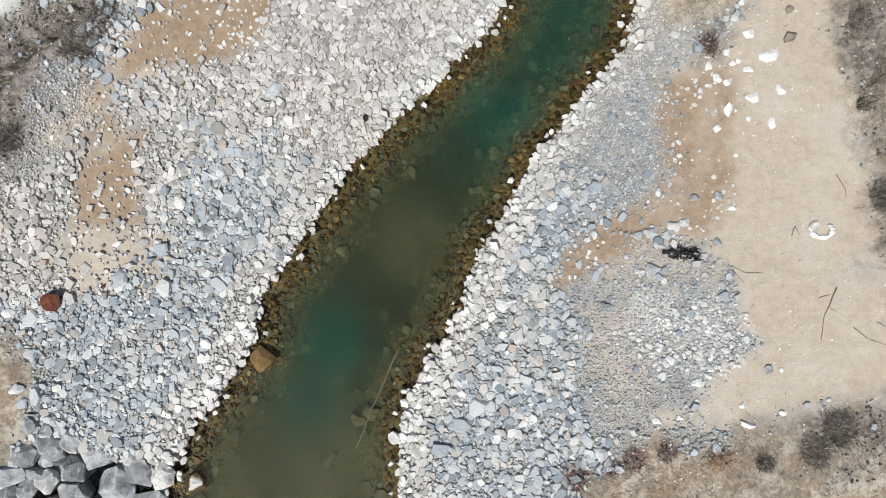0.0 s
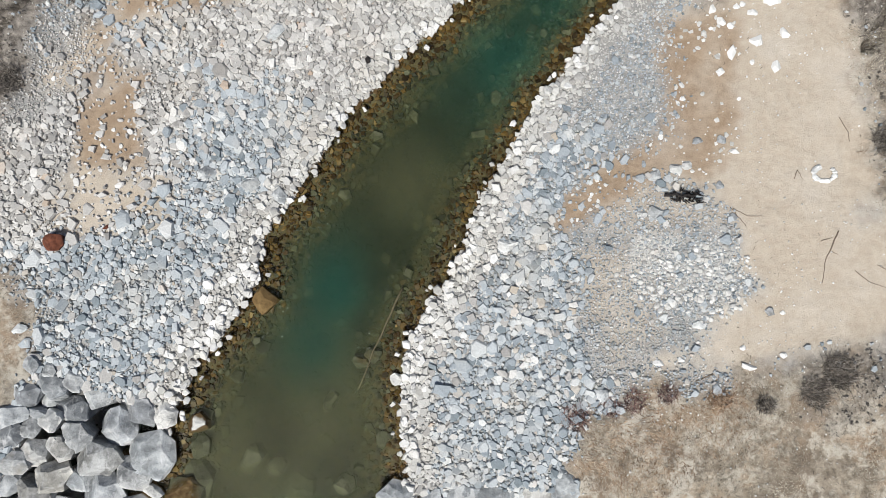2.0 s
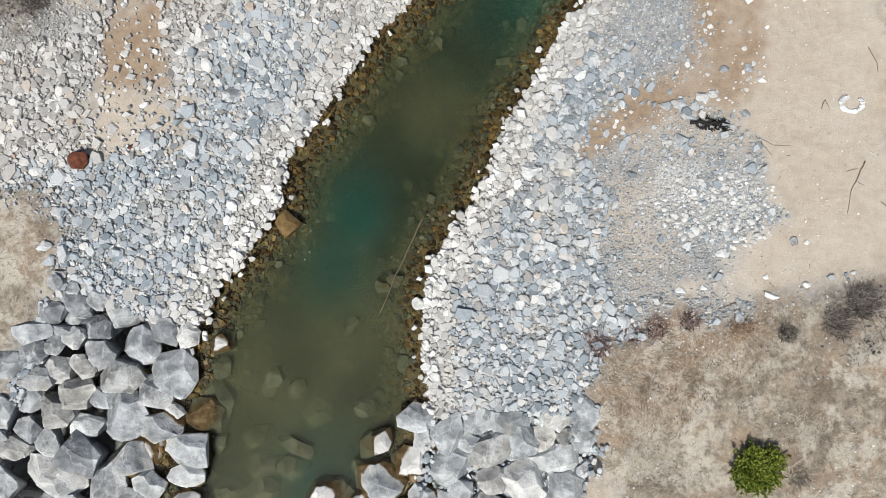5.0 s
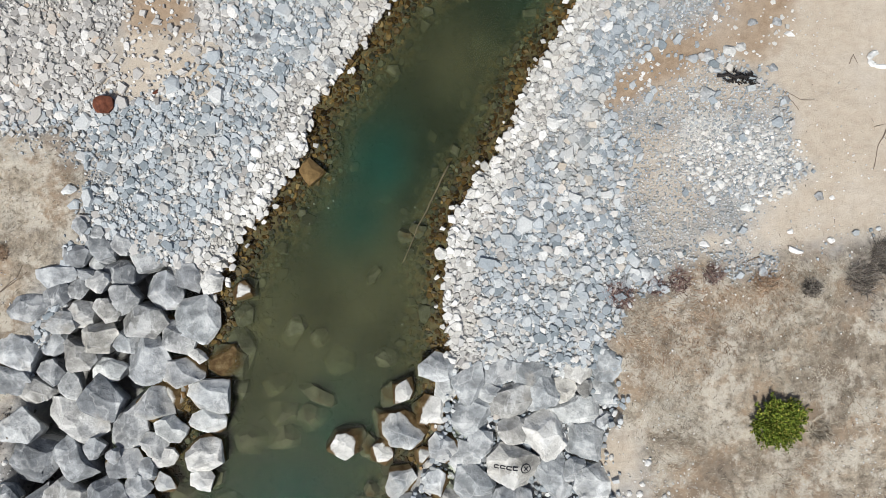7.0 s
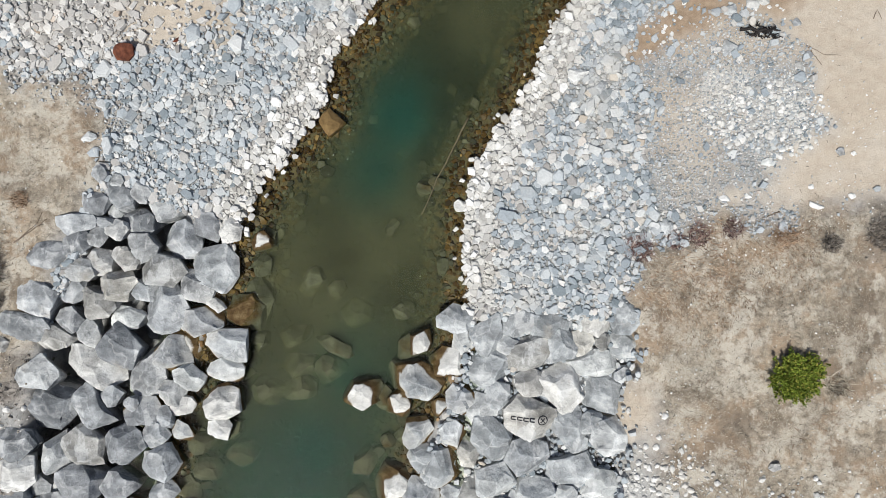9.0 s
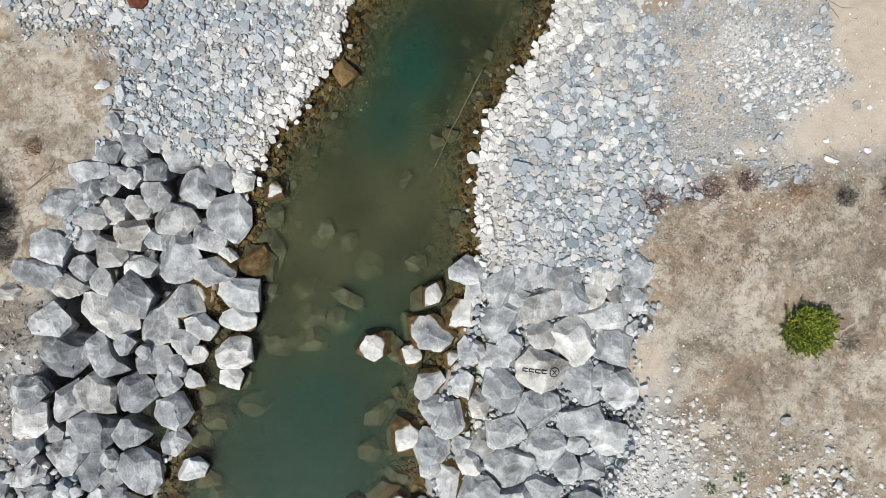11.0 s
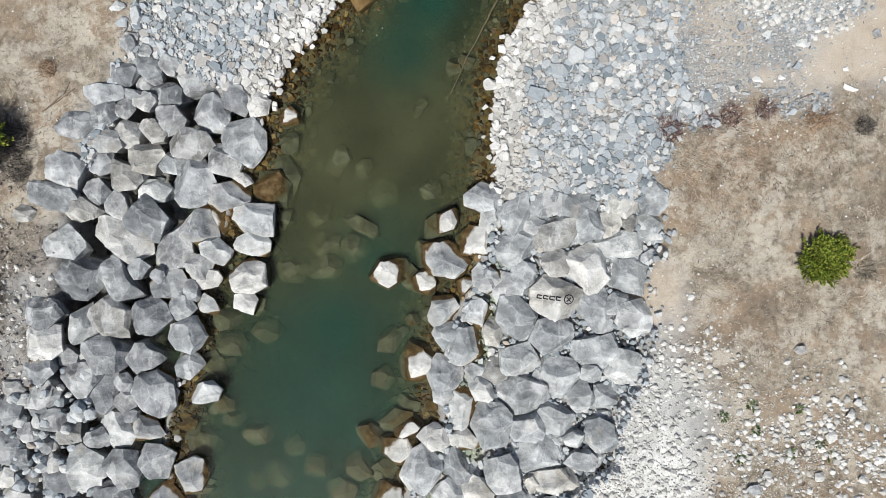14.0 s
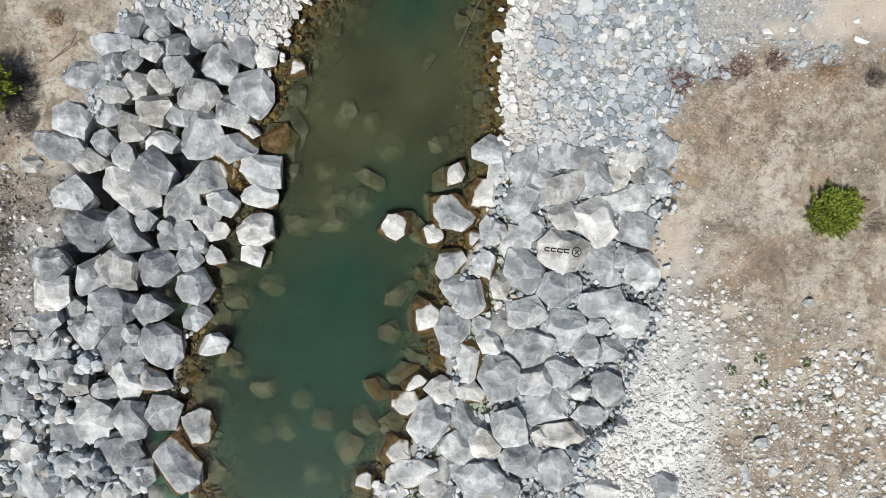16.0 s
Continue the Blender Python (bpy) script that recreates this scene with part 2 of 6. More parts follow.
def turbid_material():
    """One slice of the cloudy water: fine silt in suspension, teal in the pools and olive over the shoals."""
    m = Nodes("creek_water_silt")
    t = m.t
    t.nodes.remove(m.bsdf)
    teal = m.attr("pool")
    col = m.mix(m.attr("shoal"), (0.094, 0.114, 0.084), (0.228, 0.230, 0.162))
    col = m.mix(teal, col, (0.068, 0.188, 0.166))
    col = m.mix(0.6, col, m.ramp(m.noise(1.5, 8, 0.72), [(0.3, 0.5), (0.7, 1.38)]), "MULTIPLY")
    tint = m.mix(teal, (0.93, 0.92, 0.86), (0.86, 0.92, 0.90))
    clear = m.n("BsdfTransparent", Color=tint)
    cloud = m.n("BsdfDiffuse", Color=col)
    mix = m.n("MixShader", Fac=0.135)
    m.put(mix.inputs[1], clear.outputs[0])
    m.put(mix.inputs[2], cloud.outputs[0])
    m.put(t.nodes["Material Output"].inputs[0], mix.outputs[0])
    return m.mat


WATER = water_surface_material()
TURBID = turbid_material()
BARK = plain_material("weathered_wood", (0.10, 0.075, 0.055), (0.24, 0.19, 0.15), 20, 0.9, 0.4, (1, 1, 6))
CHAR = plain_material("charred_wood", (0.008, 0.008, 0.008), (0.035, 0.03, 0.028), 30)
SOIL = blade_material("dark_soil_clods", [(0.0, (0.09, 0.078, 0.066)), (0.5, (0.20, 0.178, 0.152)), (1.0, (0.34, 0.31, 0.27))])
RUST = plain_material("rusty_ironstone", (0.045, 0.014, 0.009), (0.16, 0.055, 0.030), 9)
SLIME = blade_material("algae_covered_stone", [(0.0, (0.020, 0.012, 0.005)), (0.5, (0.070, 0.038, 0.013)), (0.85, (0.13, 0.075, 0.026)), (1.0, (0.22, 0.14, 0.06))], 0.5)
SLATE = blade_material("silted_stone", [(0.0, (0.032, 0.030, 0.020)), (0.6, (0.068, 0.066, 0.045)), (1.0, (0.125, 0.12, 0.085))], 0.6)
PAINT = plain_material("black_marker_paint", (0.015, 0.015, 0.018), (0.03, 0.03, 0.035), 40)
STRAW = blade_material("dry_grass", [(0.0, (0.20, 0.16, 0.115)), (0.3, (0.29, 0.25, 0.19)), (0.6, (0.37, 0.325, 0.255)), (0.9, (0.43, 0.39, 0.315)), (1.0, (0.50, 0.465, 0.39))])
GREY_STRAW = blade_material("grey_dead_stems", [(0.0, (0.04, 0.034, 0.03)), (0.5, (0.14, 0.12, 0.10)), (1.0, (0.32, 0.29, 0.255))])
RUSSET = blade_material("russet_dead_grass", [(0.0, (0.15, 0.09, 0.055)), (0.5, (0.26, 0.175, 0.115)), (1.0, (0.38, 0.29, 0.20))])
BRAMBLE = blade_material("dead_bramble_stems", [(0.0, (0.06, 0.035, 0.032)), (0.6, (0.16, 0.095, 0.085)), (1.0, (0.28, 0.19, 0.17))])
NEEDLE = blade_material("juniper_foliage", [(0.0, (0.055, 0.085, 0.010)), (0.4, (0.13, 0.18, 0.022)), (0.8, (0.21, 0.26, 0.035)), (1.0, (0.32, 0.27, 0.06))])
SPROUT = blade_material("green_weed_leaf", [(0.0, (0.03, 0.06, 0.015)), (1.0, (0.10, 0.17, 0.05))])

# ---- plan of the creek and its banks, in metres ----
SHORE_WEST = [(3.82, 13.31), (1.22, 5.31), (0.89, 4.67), (0.25, 4.12), (-0.11, 3.67), (-0.60, 3.25), (-0.88, 2.93), (-1.24, 2.49), (-1.69, 2.16), (-2.09, 1.39), (-2.44, 0.93), (-2.69, 0.42), (-3.08, 0.02), (-3.22, -0.49), (-3.22, -0.93), (-3.56, -1.38), (-3.89, -1.97), (-4.28, -2.31), (-4.44, -2.79), (-4.71, -3.30), (-4.77, -3.90), (-5.04, -4.51), (-5.27, -5.52), (-5.72, -6.45), (-5.72, -7.25), (-5.91, -8.27), (-6.06, -9.18), (-5.91, -9.98), (-5.59, -11.09), (-4.59, -17.09)]
SHORE_EAST = [(5.63, 13.32), (3.63, 5.32), (3.41, 4.41), (3.09, 4.04), (2.78, 3.72), (2.36, 3.20), (2.15, 2.78), (1.78, 2.52), (1.63, 2.16), (1.32, 1.64), (1.11, 1.18), (0.75, 0.72), (0.55, 0.22), (0.39, -0.34), (0.14, -0.89), (-0.16, -1.19), (-0.41, -1.68), (-0.61, -2.07), (-0.64, -2.57), (-0.67, -2.95), (-0.62, -3.93), (-0.57, -4.37), (-0.73, -5.22), (-0.90, -6.13), (-1.29, -6.95), (-1.37, -7.95), (-1.26, -8.85), (-1.76, -9.69), (-2.15, -10.52), (-2.43, -10.86), (-2.93, -16.86)]
SAND_ZONES = [
    [(4.14, 3.81), (5.30, 4.86), (5.75, 5.93), (7.32, 5.93), (7.34, 4.02), (7.72, 3.18), (7.80, 1.54), (7.60, 0.32), (9.29, -0.09), (9.20, -1.87), (6.40, -2.16), (4.71, -2.53), (3.52, -2.25), (4.71, -1.57), (5.43, -1.07), (5.27, 0.12), (4.68, 0.82), (3.27, 0.92), (3.07, 1.23), (4.30, 1.84)],
    [(2.05, -5.45), (2.80, -5.50), (3.00, -5.95), (2.85, -6.60), (2.25, -6.70), (1.80, -6.10)],
    [(-5.00, 5.89), (-2.85, 5.89), (-2.89, 4.73), (-4.05, 4.04), (-5.06, 3.68), (-5.85, 3.26), (-6.43, 2.55), (-6.84, 2.75), (-6.07, 3.88)],
    [(-5.94, 3.16), (-5.33, 2.75), (-5.30, 1.83), (-5.68, 1.13), (-4.87, 0.82), (-5.06, 0.22), (-6.34, 0.03), (-6.67, 0.92), (-6.31, 1.83)],
]
DAMP_ZONES = [
    [(3.99, 3.70), (5.23, 4.02), (5.32, 1.74), (4.58, 0.92), (3.47, 0.82), (2.24, -0.23), (1.75, 0.12), (2.87, 1.18), (4.00, 2.04)],
    [(-5.20, 5.89), (-2.74, 5.89), (-2.94, 4.73), (-4.06, 4.10), (-5.10, 3.75), (-5.95, 3.45), (-5.75, 4.20)],
    [(-5.95, 3.37), (-5.28, 2.75), (-5.28, 1.23), (-6.58, 1.13), (-6.44, 2.75)],
]
LITTER_ZONES = [
    [(2.40, -3.25), (3.51, -2.82), (4.91, -2.67), (6.39, -2.20), (10.21, -1.77), (10.20, -3.78), (9.02, -12.26), (3.40, -12.50), (3.30, -10.20), (3.30, -9.00), (3.40, -7.90), (2.80, -6.85), (2.85, -5.70), (2.15, -5.35), (2.05, -4.60), (2.15, -3.76)],
    [(4.19, 6.13), (5.86, 6.14), (5.31, 5.07), (4.88, 4.65), (4.17, 4.86)],
    [(-9.78, -0.40), (-7.60, -0.67), (-7.08, -1.26), (-7.20, -2.50), (-7.60, -3.30), (-7.80, -4.05), (-8.00, -4.90), (-8.35, -6.00), (-11.95, -6.00)],
    [(7.21, 6.14), (10.68, 6.16), (10.30, -0.28), (7.88, -0.09), (7.66, 1.84), (7.43, 3.71), (7.14, 4.33)],
]
PEAT_ZONES = [
    [(-11.90, -6.05), (-8.15, -5.70), (-7.95, -7.05), (-8.00, -8.40), (-11.80, -8.95)],
    [(-10.04, 6.08), (-5.33, 6.10), (-5.79, 4.62), (-6.76, 3.37), (-7.52, 2.13), (-9.81, 1.83)],
    [(7.32, 6.14), (10.68, 6.16), (10.51, 3.41), (7.53, 3.50), (7.25, 4.45)],
    [(7.83, 3.40), (10.51, 3.41), (10.35, 0.72), (7.92, 0.82)],
    [(6.40, -2.25), (7.80, -2.06), (7.90, -3.20), (6.21, -3.29)],
    [(-11.51, -3.57), (-9.09, -3.91), (-8.85, -4.88), (-11.43, -5.95)],
    [(4.68, 4.86), (5.09, 4.65), (5.02, 4.12), (4.76, 4.12)],
]
BOULDER_ZONES = [
    [(-7.20, -2.90), (-6.29, -2.75), (-5.03, -3.18), (-4.57, -3.60), (-4.58, -5.21), (-5.29, -6.45), (-5.54, -7.45), (-5.89, -8.28), (-5.93, -9.28), (-5.38, -10.04), (-5.49, -13.28), (-11.45, -13.72), (-11.65, -9.67), (-8.25, -8.30), (-8.00, -5.10), (-7.35, -3.80)],
    [(-1.01, -4.66), (0.51, -4.45), (2.32, -4.49), (2.52, -5.14), (2.18, -5.95), (2.44, -6.71), (2.20, -7.62), (1.86, -8.34), (1.91, -9.13), (1.08, -9.79), (1.05, -10.79), (0.89, -12.81), (-2.49, -13.05), (-1.92, -9.40), (-1.38, -8.56), (-1.62, -6.50)],
]
TAN_DUST_ZONES = [
    [(2.24, -0.28), (3.55, -0.08), (4.04, -0.87), (4.01, -2.06), (3.01, -2.34), (2.33, -1.47)],
    [(2.76, 1.13), (5.29, 0.72), (5.26, -0.08), (2.74, 0.12)],
    [(-7.16, 0.92), (-4.58, 1.33), (-4.74, -0.08), (-6.72, -0.48)],
]
CHALK_ZONES = [
    [(1.80, -7.75), (2.38, -7.33), (3.20, -7.90), (3.30, -8.94), (3.20, -10.30), (3.00, -12.80), (0.90, -12.80), (1.10, -9.83), (1.40, -9.00)],
    [(3.12, -0.85), (4.03, -0.28), (5.05, -0.20), (5.40, -0.90), (5.00, -1.45), (3.70, -1.50)],
]
FLAT_ZONES = [
    [(-10.59, 6.83), (-7.25, 6.84), (-7.24, 5.34), (-7.54, 5.05), (-7.94, 4.82), (-10.42, 3.98)],
]
CRACKS = [
    [(-8.48, 3.25), (-7.88, 3.65), (-7.60, 3.93), (-7.31, 4.21), (-7.01, 4.51), (-6.81, 4.62), (-6.61, 4.72)],
    [(8.07, 4.28), (8.00, 3.92), (7.84, 3.55), (7.62, 3.35)],
    [(-6.61, 4.82), (-6.21, 4.98), (-5.91, 5.14)],
    [(-6.03, 4.37), (-5.83, 4.33)],
]


def value_noise(x, y, scale, seed=0):
    """Smooth noise from 0 to 1 on a grid of 1/scale metres."""
    x, y = np.asarray(x) * scale, np.asarray(y) * scale
    xi, yi = np.floor(x).astype(np.int64), np.floor(y).astype(np.int64)
    fx, fy = x - xi, y - yi
    fx, fy = fx * fx * (3 - 2 * fx), fy * fy * (3 - 2 * fy)

    def h(a, b):
        n = (a * 374761393 + b * 668265263 + seed * 362437) & 0xFFFFFFFF
        n = ((n ^ (n >> 13)) * 1274126177) & 0xFFFFFFFF
        return ((n ^ (n >> 16)) & 0xFFFF) / 65535.0

    a = h(xi, yi) * (1 - fx) + h(xi + 1, yi) * fx
    b = h(xi, yi + 1) * (1 - fx) + h(xi + 1, yi + 1) * fx
    return a * (1 - fy) + b * fy


def cloud(x, y, scale, seed=0):
    return (value_noise(x, y, scale, seed) + 0.5 * value_noise(x, y, 2.1 * scale, seed + 1) + 0.25 * value_noise(x, y, 4.3 * scale, seed + 2)) / 1.75


def signed(poly, x, y):
    """Distance to the outline of a polygon, positive inside."""
    x, y = np.asarray(x, float), np.asarray(y, float)
    best, inside = np.full(x.shape, 1e9), np.zeros(x.shape, bool)
    for (ax, ay), (bx, by) in zip(poly, poly[1:] + poly[:1]):
        dx, dy = bx - ax, by - ay
        s = np.clip(((x - ax) * dx + (y - ay) * dy) / (dx * dx + dy * dy + 1e-12), 0, 1)
        best = np.minimum(best, np.hypot(x - ax - s * dx, y - ay - s * dy))
        hit = ((ay > y) != (by > y)) & (x < dx * (y - ay) / (dy if dy else 1e-12) + ax)
        inside ^= hit
    return np.where(inside, best, -best)


RIVER = SHORE_WEST + SHORE_EAST[::-1]


def step(v, lo, hi):
    s = np.clip((v - lo) / (hi - lo), 0, 1)
    return s * s * (3 - 2 * s)


def zone(poly, x, y, soft=0.5, rag=0.9, seed=3):
    """How much a place belongs to a zone, with a ragged border."""
    edge = rag * (cloud(x, y, 1.1, seed) - 0.5) + 0.6 * rag * (cloud(x, y, 3.4, seed + 1) - 0.5)
    return step(signed(poly, x, y) + edge, -soft / 2, soft / 2)


# plan fields are worked out once on a fine grid and then looked up
PLAN_X, PLAN_Y = np.arange(-11.6, 10.6, 0.05), np.arange(-14.2, 9.0, 0.05)
PLAN = np.meshgrid(PLAN_X, PLAN_Y)
FIELDS = {}


def look_up(field, x, y):
    """The grid's value at places, between its four nearest nodes."""
    fx = np.clip((np.asarray(x, float) - PLAN_X[0]) / 0.05, 0, len(PLAN_X) - 1.001)
    fy = np.clip((np.asarray(y, float) - PLAN_Y[0]) / 0.05, 0, len(PLAN_Y) - 1.001)
    i, j = fx.astype(int), fy.astype(int)
    u, v = fx - i, fy - j
    return (field[j, i] * (1 - u) + field[j, i + 1] * u) * (1 - v) + (field[j + 1, i] * (1 - u) + field[j + 1, i + 1] * u) * v


def any_zone(polys, x, y, soft=0.5, rag=0.9):
    key = (tuple(p[0] for p in polys), soft, rag)
    if key not in FIELDS:
        out = np.zeros(PLAN[0].shape)
        for i, p in enumerate(polys):
            near = (PLAN[0] > min(q[0] for q in p) - 2) & (PLAN[0] < max(q[0] for q in p) + 2) & (PLAN[1] > min(q[1] for q in p) - 2) & (PLAN[1] < max(q[1] for q in p) + 2)
            out[near] = np.maximum(out[near], zone(p, PLAN[0][near], PLAN[1][near], soft, rag, 3 + 5 * i))
        FIELDS[key] = out
    return look_up(FIELDS[key], x, y)


def peat(x, y):
    """Where dark crumbly soil covers the bank."""
    return any_zone(PEAT_ZONES, x, y, 0.7) * step(cloud(x, y, 1.3, 79), 0.2, 0.5)


def land(x, y):
    """Metres inland from the water's edge; negative in the creek."""
    if "land" not in FIELDS:
        FIELDS["land"] = -signed(RIVER, *PLAN)
    return look_up(FIELDS["land"], x, y)


def relief(x, y):
    d = land(x, y)
    shore = 0.03 + 0.15 * (1 - np.exp(-np.maximum(d, 0) / 0.5)) + 0.05 * (cloud(x, y, 0.8, 9) - 0.5) * step(d, 0.1, 1.2)
    shore = shore + 0.07 * any_zone(LITTER_ZONES + PEAT_ZONES, x, y, 0.7) * (0.3 + cloud(x, y, 1.7, 21))
    shore = shore + peat(x, y) * (0.16 * np.abs(value_noise(x, y, 2.6, 41) - 0.5) + 0.10 * value_noise(x, y, 5.5, 42) - 0.05)
    pit = step(any_zone(BOULDER_ZONES, x, y, 0.5, 0.3), 0.55, 1.0) * step(d, 0.0, 0.5) * step(y, -12.4, -11.6) * step(x, -10.4, -9.6)
    shore = shore * (1 - pit) + np.where(x < -3.5, -0.75, -0.12) * pit
    bed = -0.64 * (1 - np.exp(-((np.maximum(-d, 0) / 1.15) ** 1.3))) + 0.10 * (cloud(x, y, 1.4, 31) - 0.5) * step(-d, 0.1, 0.8) - 0.045
    return np.where(d > 0, shore, bed)


def height(x, y):
    """The ground's height at places."""
    if "height" not in FIELDS:
        FIELDS["height"] = relief(*PLAN)
    return look_up(FIELDS["height"], x, y)


# ---- the ground: one sheet out to the horizon ----
def link(name, bm, material, parent=None, label=""):
    me = bpy.data.meshes.new(name)
    bm.to_mesh(me)
    bm.free()
    me.materials.append(material)
    ob = new(name, me)
    if parent:
        ob.parent = parent
    return tagged(ob, label)


def part(name, bm, material, parent, label=""):
    return link(name, bm, material, parent, label)


def grid_axis(lo, hi, cell):
    near = np.arange(lo, hi + cell / 2, cell)
    far = np.cumsum(cell * 1.45 ** np.arange(1, 24))
    return np.concatenate([lo - far[::-1], near, hi + far])


def build_ground():
    gx, gy = grid_axis(-10.5, 9.5, 0.07), grid_axis(-13.0, 7.5, 0.07)
    X, Y = np.meshgrid(gx, gy)
    x, y = X.ravel(), Y.ravel()
    z = height(x, y)
    z = z + 0.02 * (value_noise(x, y, 6.0, 40) - 0.5)
    z = np.where(np.abs(y) > 38, np.maximum(z, 0.3), z)
    for path in CRACKS:
        for (ax, ay), (bx, by) in zip(path, path[1:]):
            s = np.clip(((x - ax) * (bx - ax) + (y - ay) * (by - ay)) / ((bx - ax) ** 2 + (by - ay) ** 2), 0, 1)
            wob = 0.10 * (value_noise(x, y, 3.0, 60) - 0.5)
            dist = np.hypot(x - ax - s * (bx - ax) + wob, y - ay - s * (by - ay) - wob)
            z = z - 0.40 * (1 - step(dist, 0.05, 0.16))
    nx, ny = len(gx), len(gy)
    idx = np.arange(nx * ny).reshape(ny, nx)
    quads = np.stack([idx[:-1, :-1], idx[:-1, 1:], idx[1:, 1:], idx[1:, :-1]], -1).reshape(-1, 4)
    me = bpy.data.meshes.new("ground")
    me.from_pydata(np.stack([x, y, z], -1).tolist(), [], quads.tolist())
    me.polygons.foreach_set("use_smooth", np.ones(len(me.polygons), bool))
    d = land(x, y)
    away = step(np.maximum(np.maximum(-10.5 - x, x - 9.5), np.maximum(-13.0 - y, y - 7.5)), 0.0, 3.0)
    fields = {
        "sand": np.maximum(any_zone(SAND_ZONES, x, y, 0.7), 0.75 * any_zone(TAN_DUST_ZONES, x, y, 0.9)),
        "flat": any_zone(FLAT_ZONES, x, y, 0.3, 0.3),
        "damp": any_zone(DAMP_ZONES, x, y, 0.5, 0.6) * (0.3 + 0.7 * step(cloud(x, y, 1.2, 77), 0.1, 0.45)),
        "litter": any_zone(LITTER_ZONES, x, y, 0.8),
        "peat": peat(x, y),
        "chalk": any_zone(CHALK_ZONES, x, y, 0.9, 1.4) * (0.35 + 0.65 * step(cloud(x, y, 0.9, 91), 0.3, 0.6)),
        "silt": 1 - step(d, -0.05, 0.08),
    }
    for key, v in fields.items():
        if key != "silt":
            v = v * (1 - away)
        if key == "litter":
            v = np.maximum(v, away * (0.55 + 0.45 * step(cloud(x, y, 0.15, 95), 0.4, 0.6)))
        a = me.attributes.new(key, "FLOAT", "POINT")
        a.data.foreach_set("value", v.astype(np.float32))
    me.materials.append(GROUND)
    me.update()
    return tagged(new("ground", me), "sandy, stony creek bank and silty creek bed", "ground", kind="structure")


ground = build_ground()


# ---- the creek: a still surface over slices of cloudy water ----
def sheet(name, z, material, label, cell=0.25):
    gx, gy = np.arange(-8.0, 8.01, cell), np.arange(-40.0, 40.01, cell)
    X, Y = np.meshgrid(gx, gy)
    x, y = X.ravel(), Y.ravel()
    keep = land(x, y) < 0.9
    nx = len(gx)
    idx = np.arange(len(x)).reshape(len(gy), nx)
    quads = np.stack([idx[:-1, :-1], idx[:-1, 1:], idx[1:, 1:], idx[1:, :-1]], -1).reshape(-1, 4)
    quads = quads[keep[quads].all(1)]
    used = np.unique(quads)
    back = np.zeros(len(x), int)
    back[used] = np.arange(len(used))
    me = bpy.data.meshes.new(name)
    me.from_pydata(np.stack([x[used], y[used], np.full(len(used), z)], -1).tolist(), [], back[quads].tolist())
    pool = np.zeros(len(used))
    for px, py, rx, ry in POOLS:
        pool = np.maximum(pool, np.exp(-(((x[used] - px) / rx) ** 2 + ((y[used] - py) / ry) ** 2)))
    pool = np.clip(pool * (0.35 + 1.1 * cloud(x[used], y[used], 0.9, 90)), 0, 1)
    pool = np.maximum(pool, 0.85 * step(-y[used] + 0.6 * (cloud(x[used], y[used], 0.9, 96) - 0.5), 8.9, 10.1))
    shoal = np.zeros(len(used))
    for px, py, rx, ry in SHOALS:
        shoal = np.maximum(shoal, np.exp(-(((x[used] - px) / rx) ** 2 + ((y[used] - py) / ry) ** 2)))
    for key, v in (("pool", pool), ("shoal", shoal)):
        a = me.attributes.new(key, "FLOAT", "POINT")
        a.data.foreach_set("value", v.astype(np.float32))
    me.materials.append(material)
    return tagged(new(name, me), label, "water", kind="structure")


POOLS = [(2.32, 4.67, 1.8, 2.0), (1.20, 3.20, 1.3, 1.3), (-1.95, -1.05, 0.6, 0.9), (2.77, 6.93, 2.0, 2.0), (-3.25, -8.48, 2.3, 1.8), (-3.25, -7.35, 1.6, 1.2), (-3.85, -10.40, 3.4, 2.6), (-3.32, -12.63, 3.0, 2.5), (-2.50, -5.75, 0.8, 0.8), (-2.30, -2.10, 0.6, 0.7)]
SHOALS = [(-2.15, -3.10, 1.5, 1.5), (-2.95, -4.80, 1.6, 1.6), (-0.57, 0.93, 0.8, 0.7), (-3.60, -4.00, 1.2, 1.2), (-3.30, -6.10, 1.5, 1.0)]
water = sheet("water", 0.0, WATER, "still olive-green creek water with a clear surface")
for depth in (-0.15, -0.21, -0.27, -0.34, -0.42, -0.50):
    sheet("water_silt", depth, TURBID, "cloudy olive and teal water below the surface")


# ---- rocks ----
def hull(points):
    bm = bmesh.new()
    for p in points:
        bm.verts.new(p)
    out = bmesh.ops.convex_hull(bm, input=bm.verts)
    bmesh.ops.delete(bm, geom=list({g for g in out["geom_interior"] + out["geom_unused"] if isinstance(g, bmesh.types.BMVert)}), context="VERTS")
    return bm


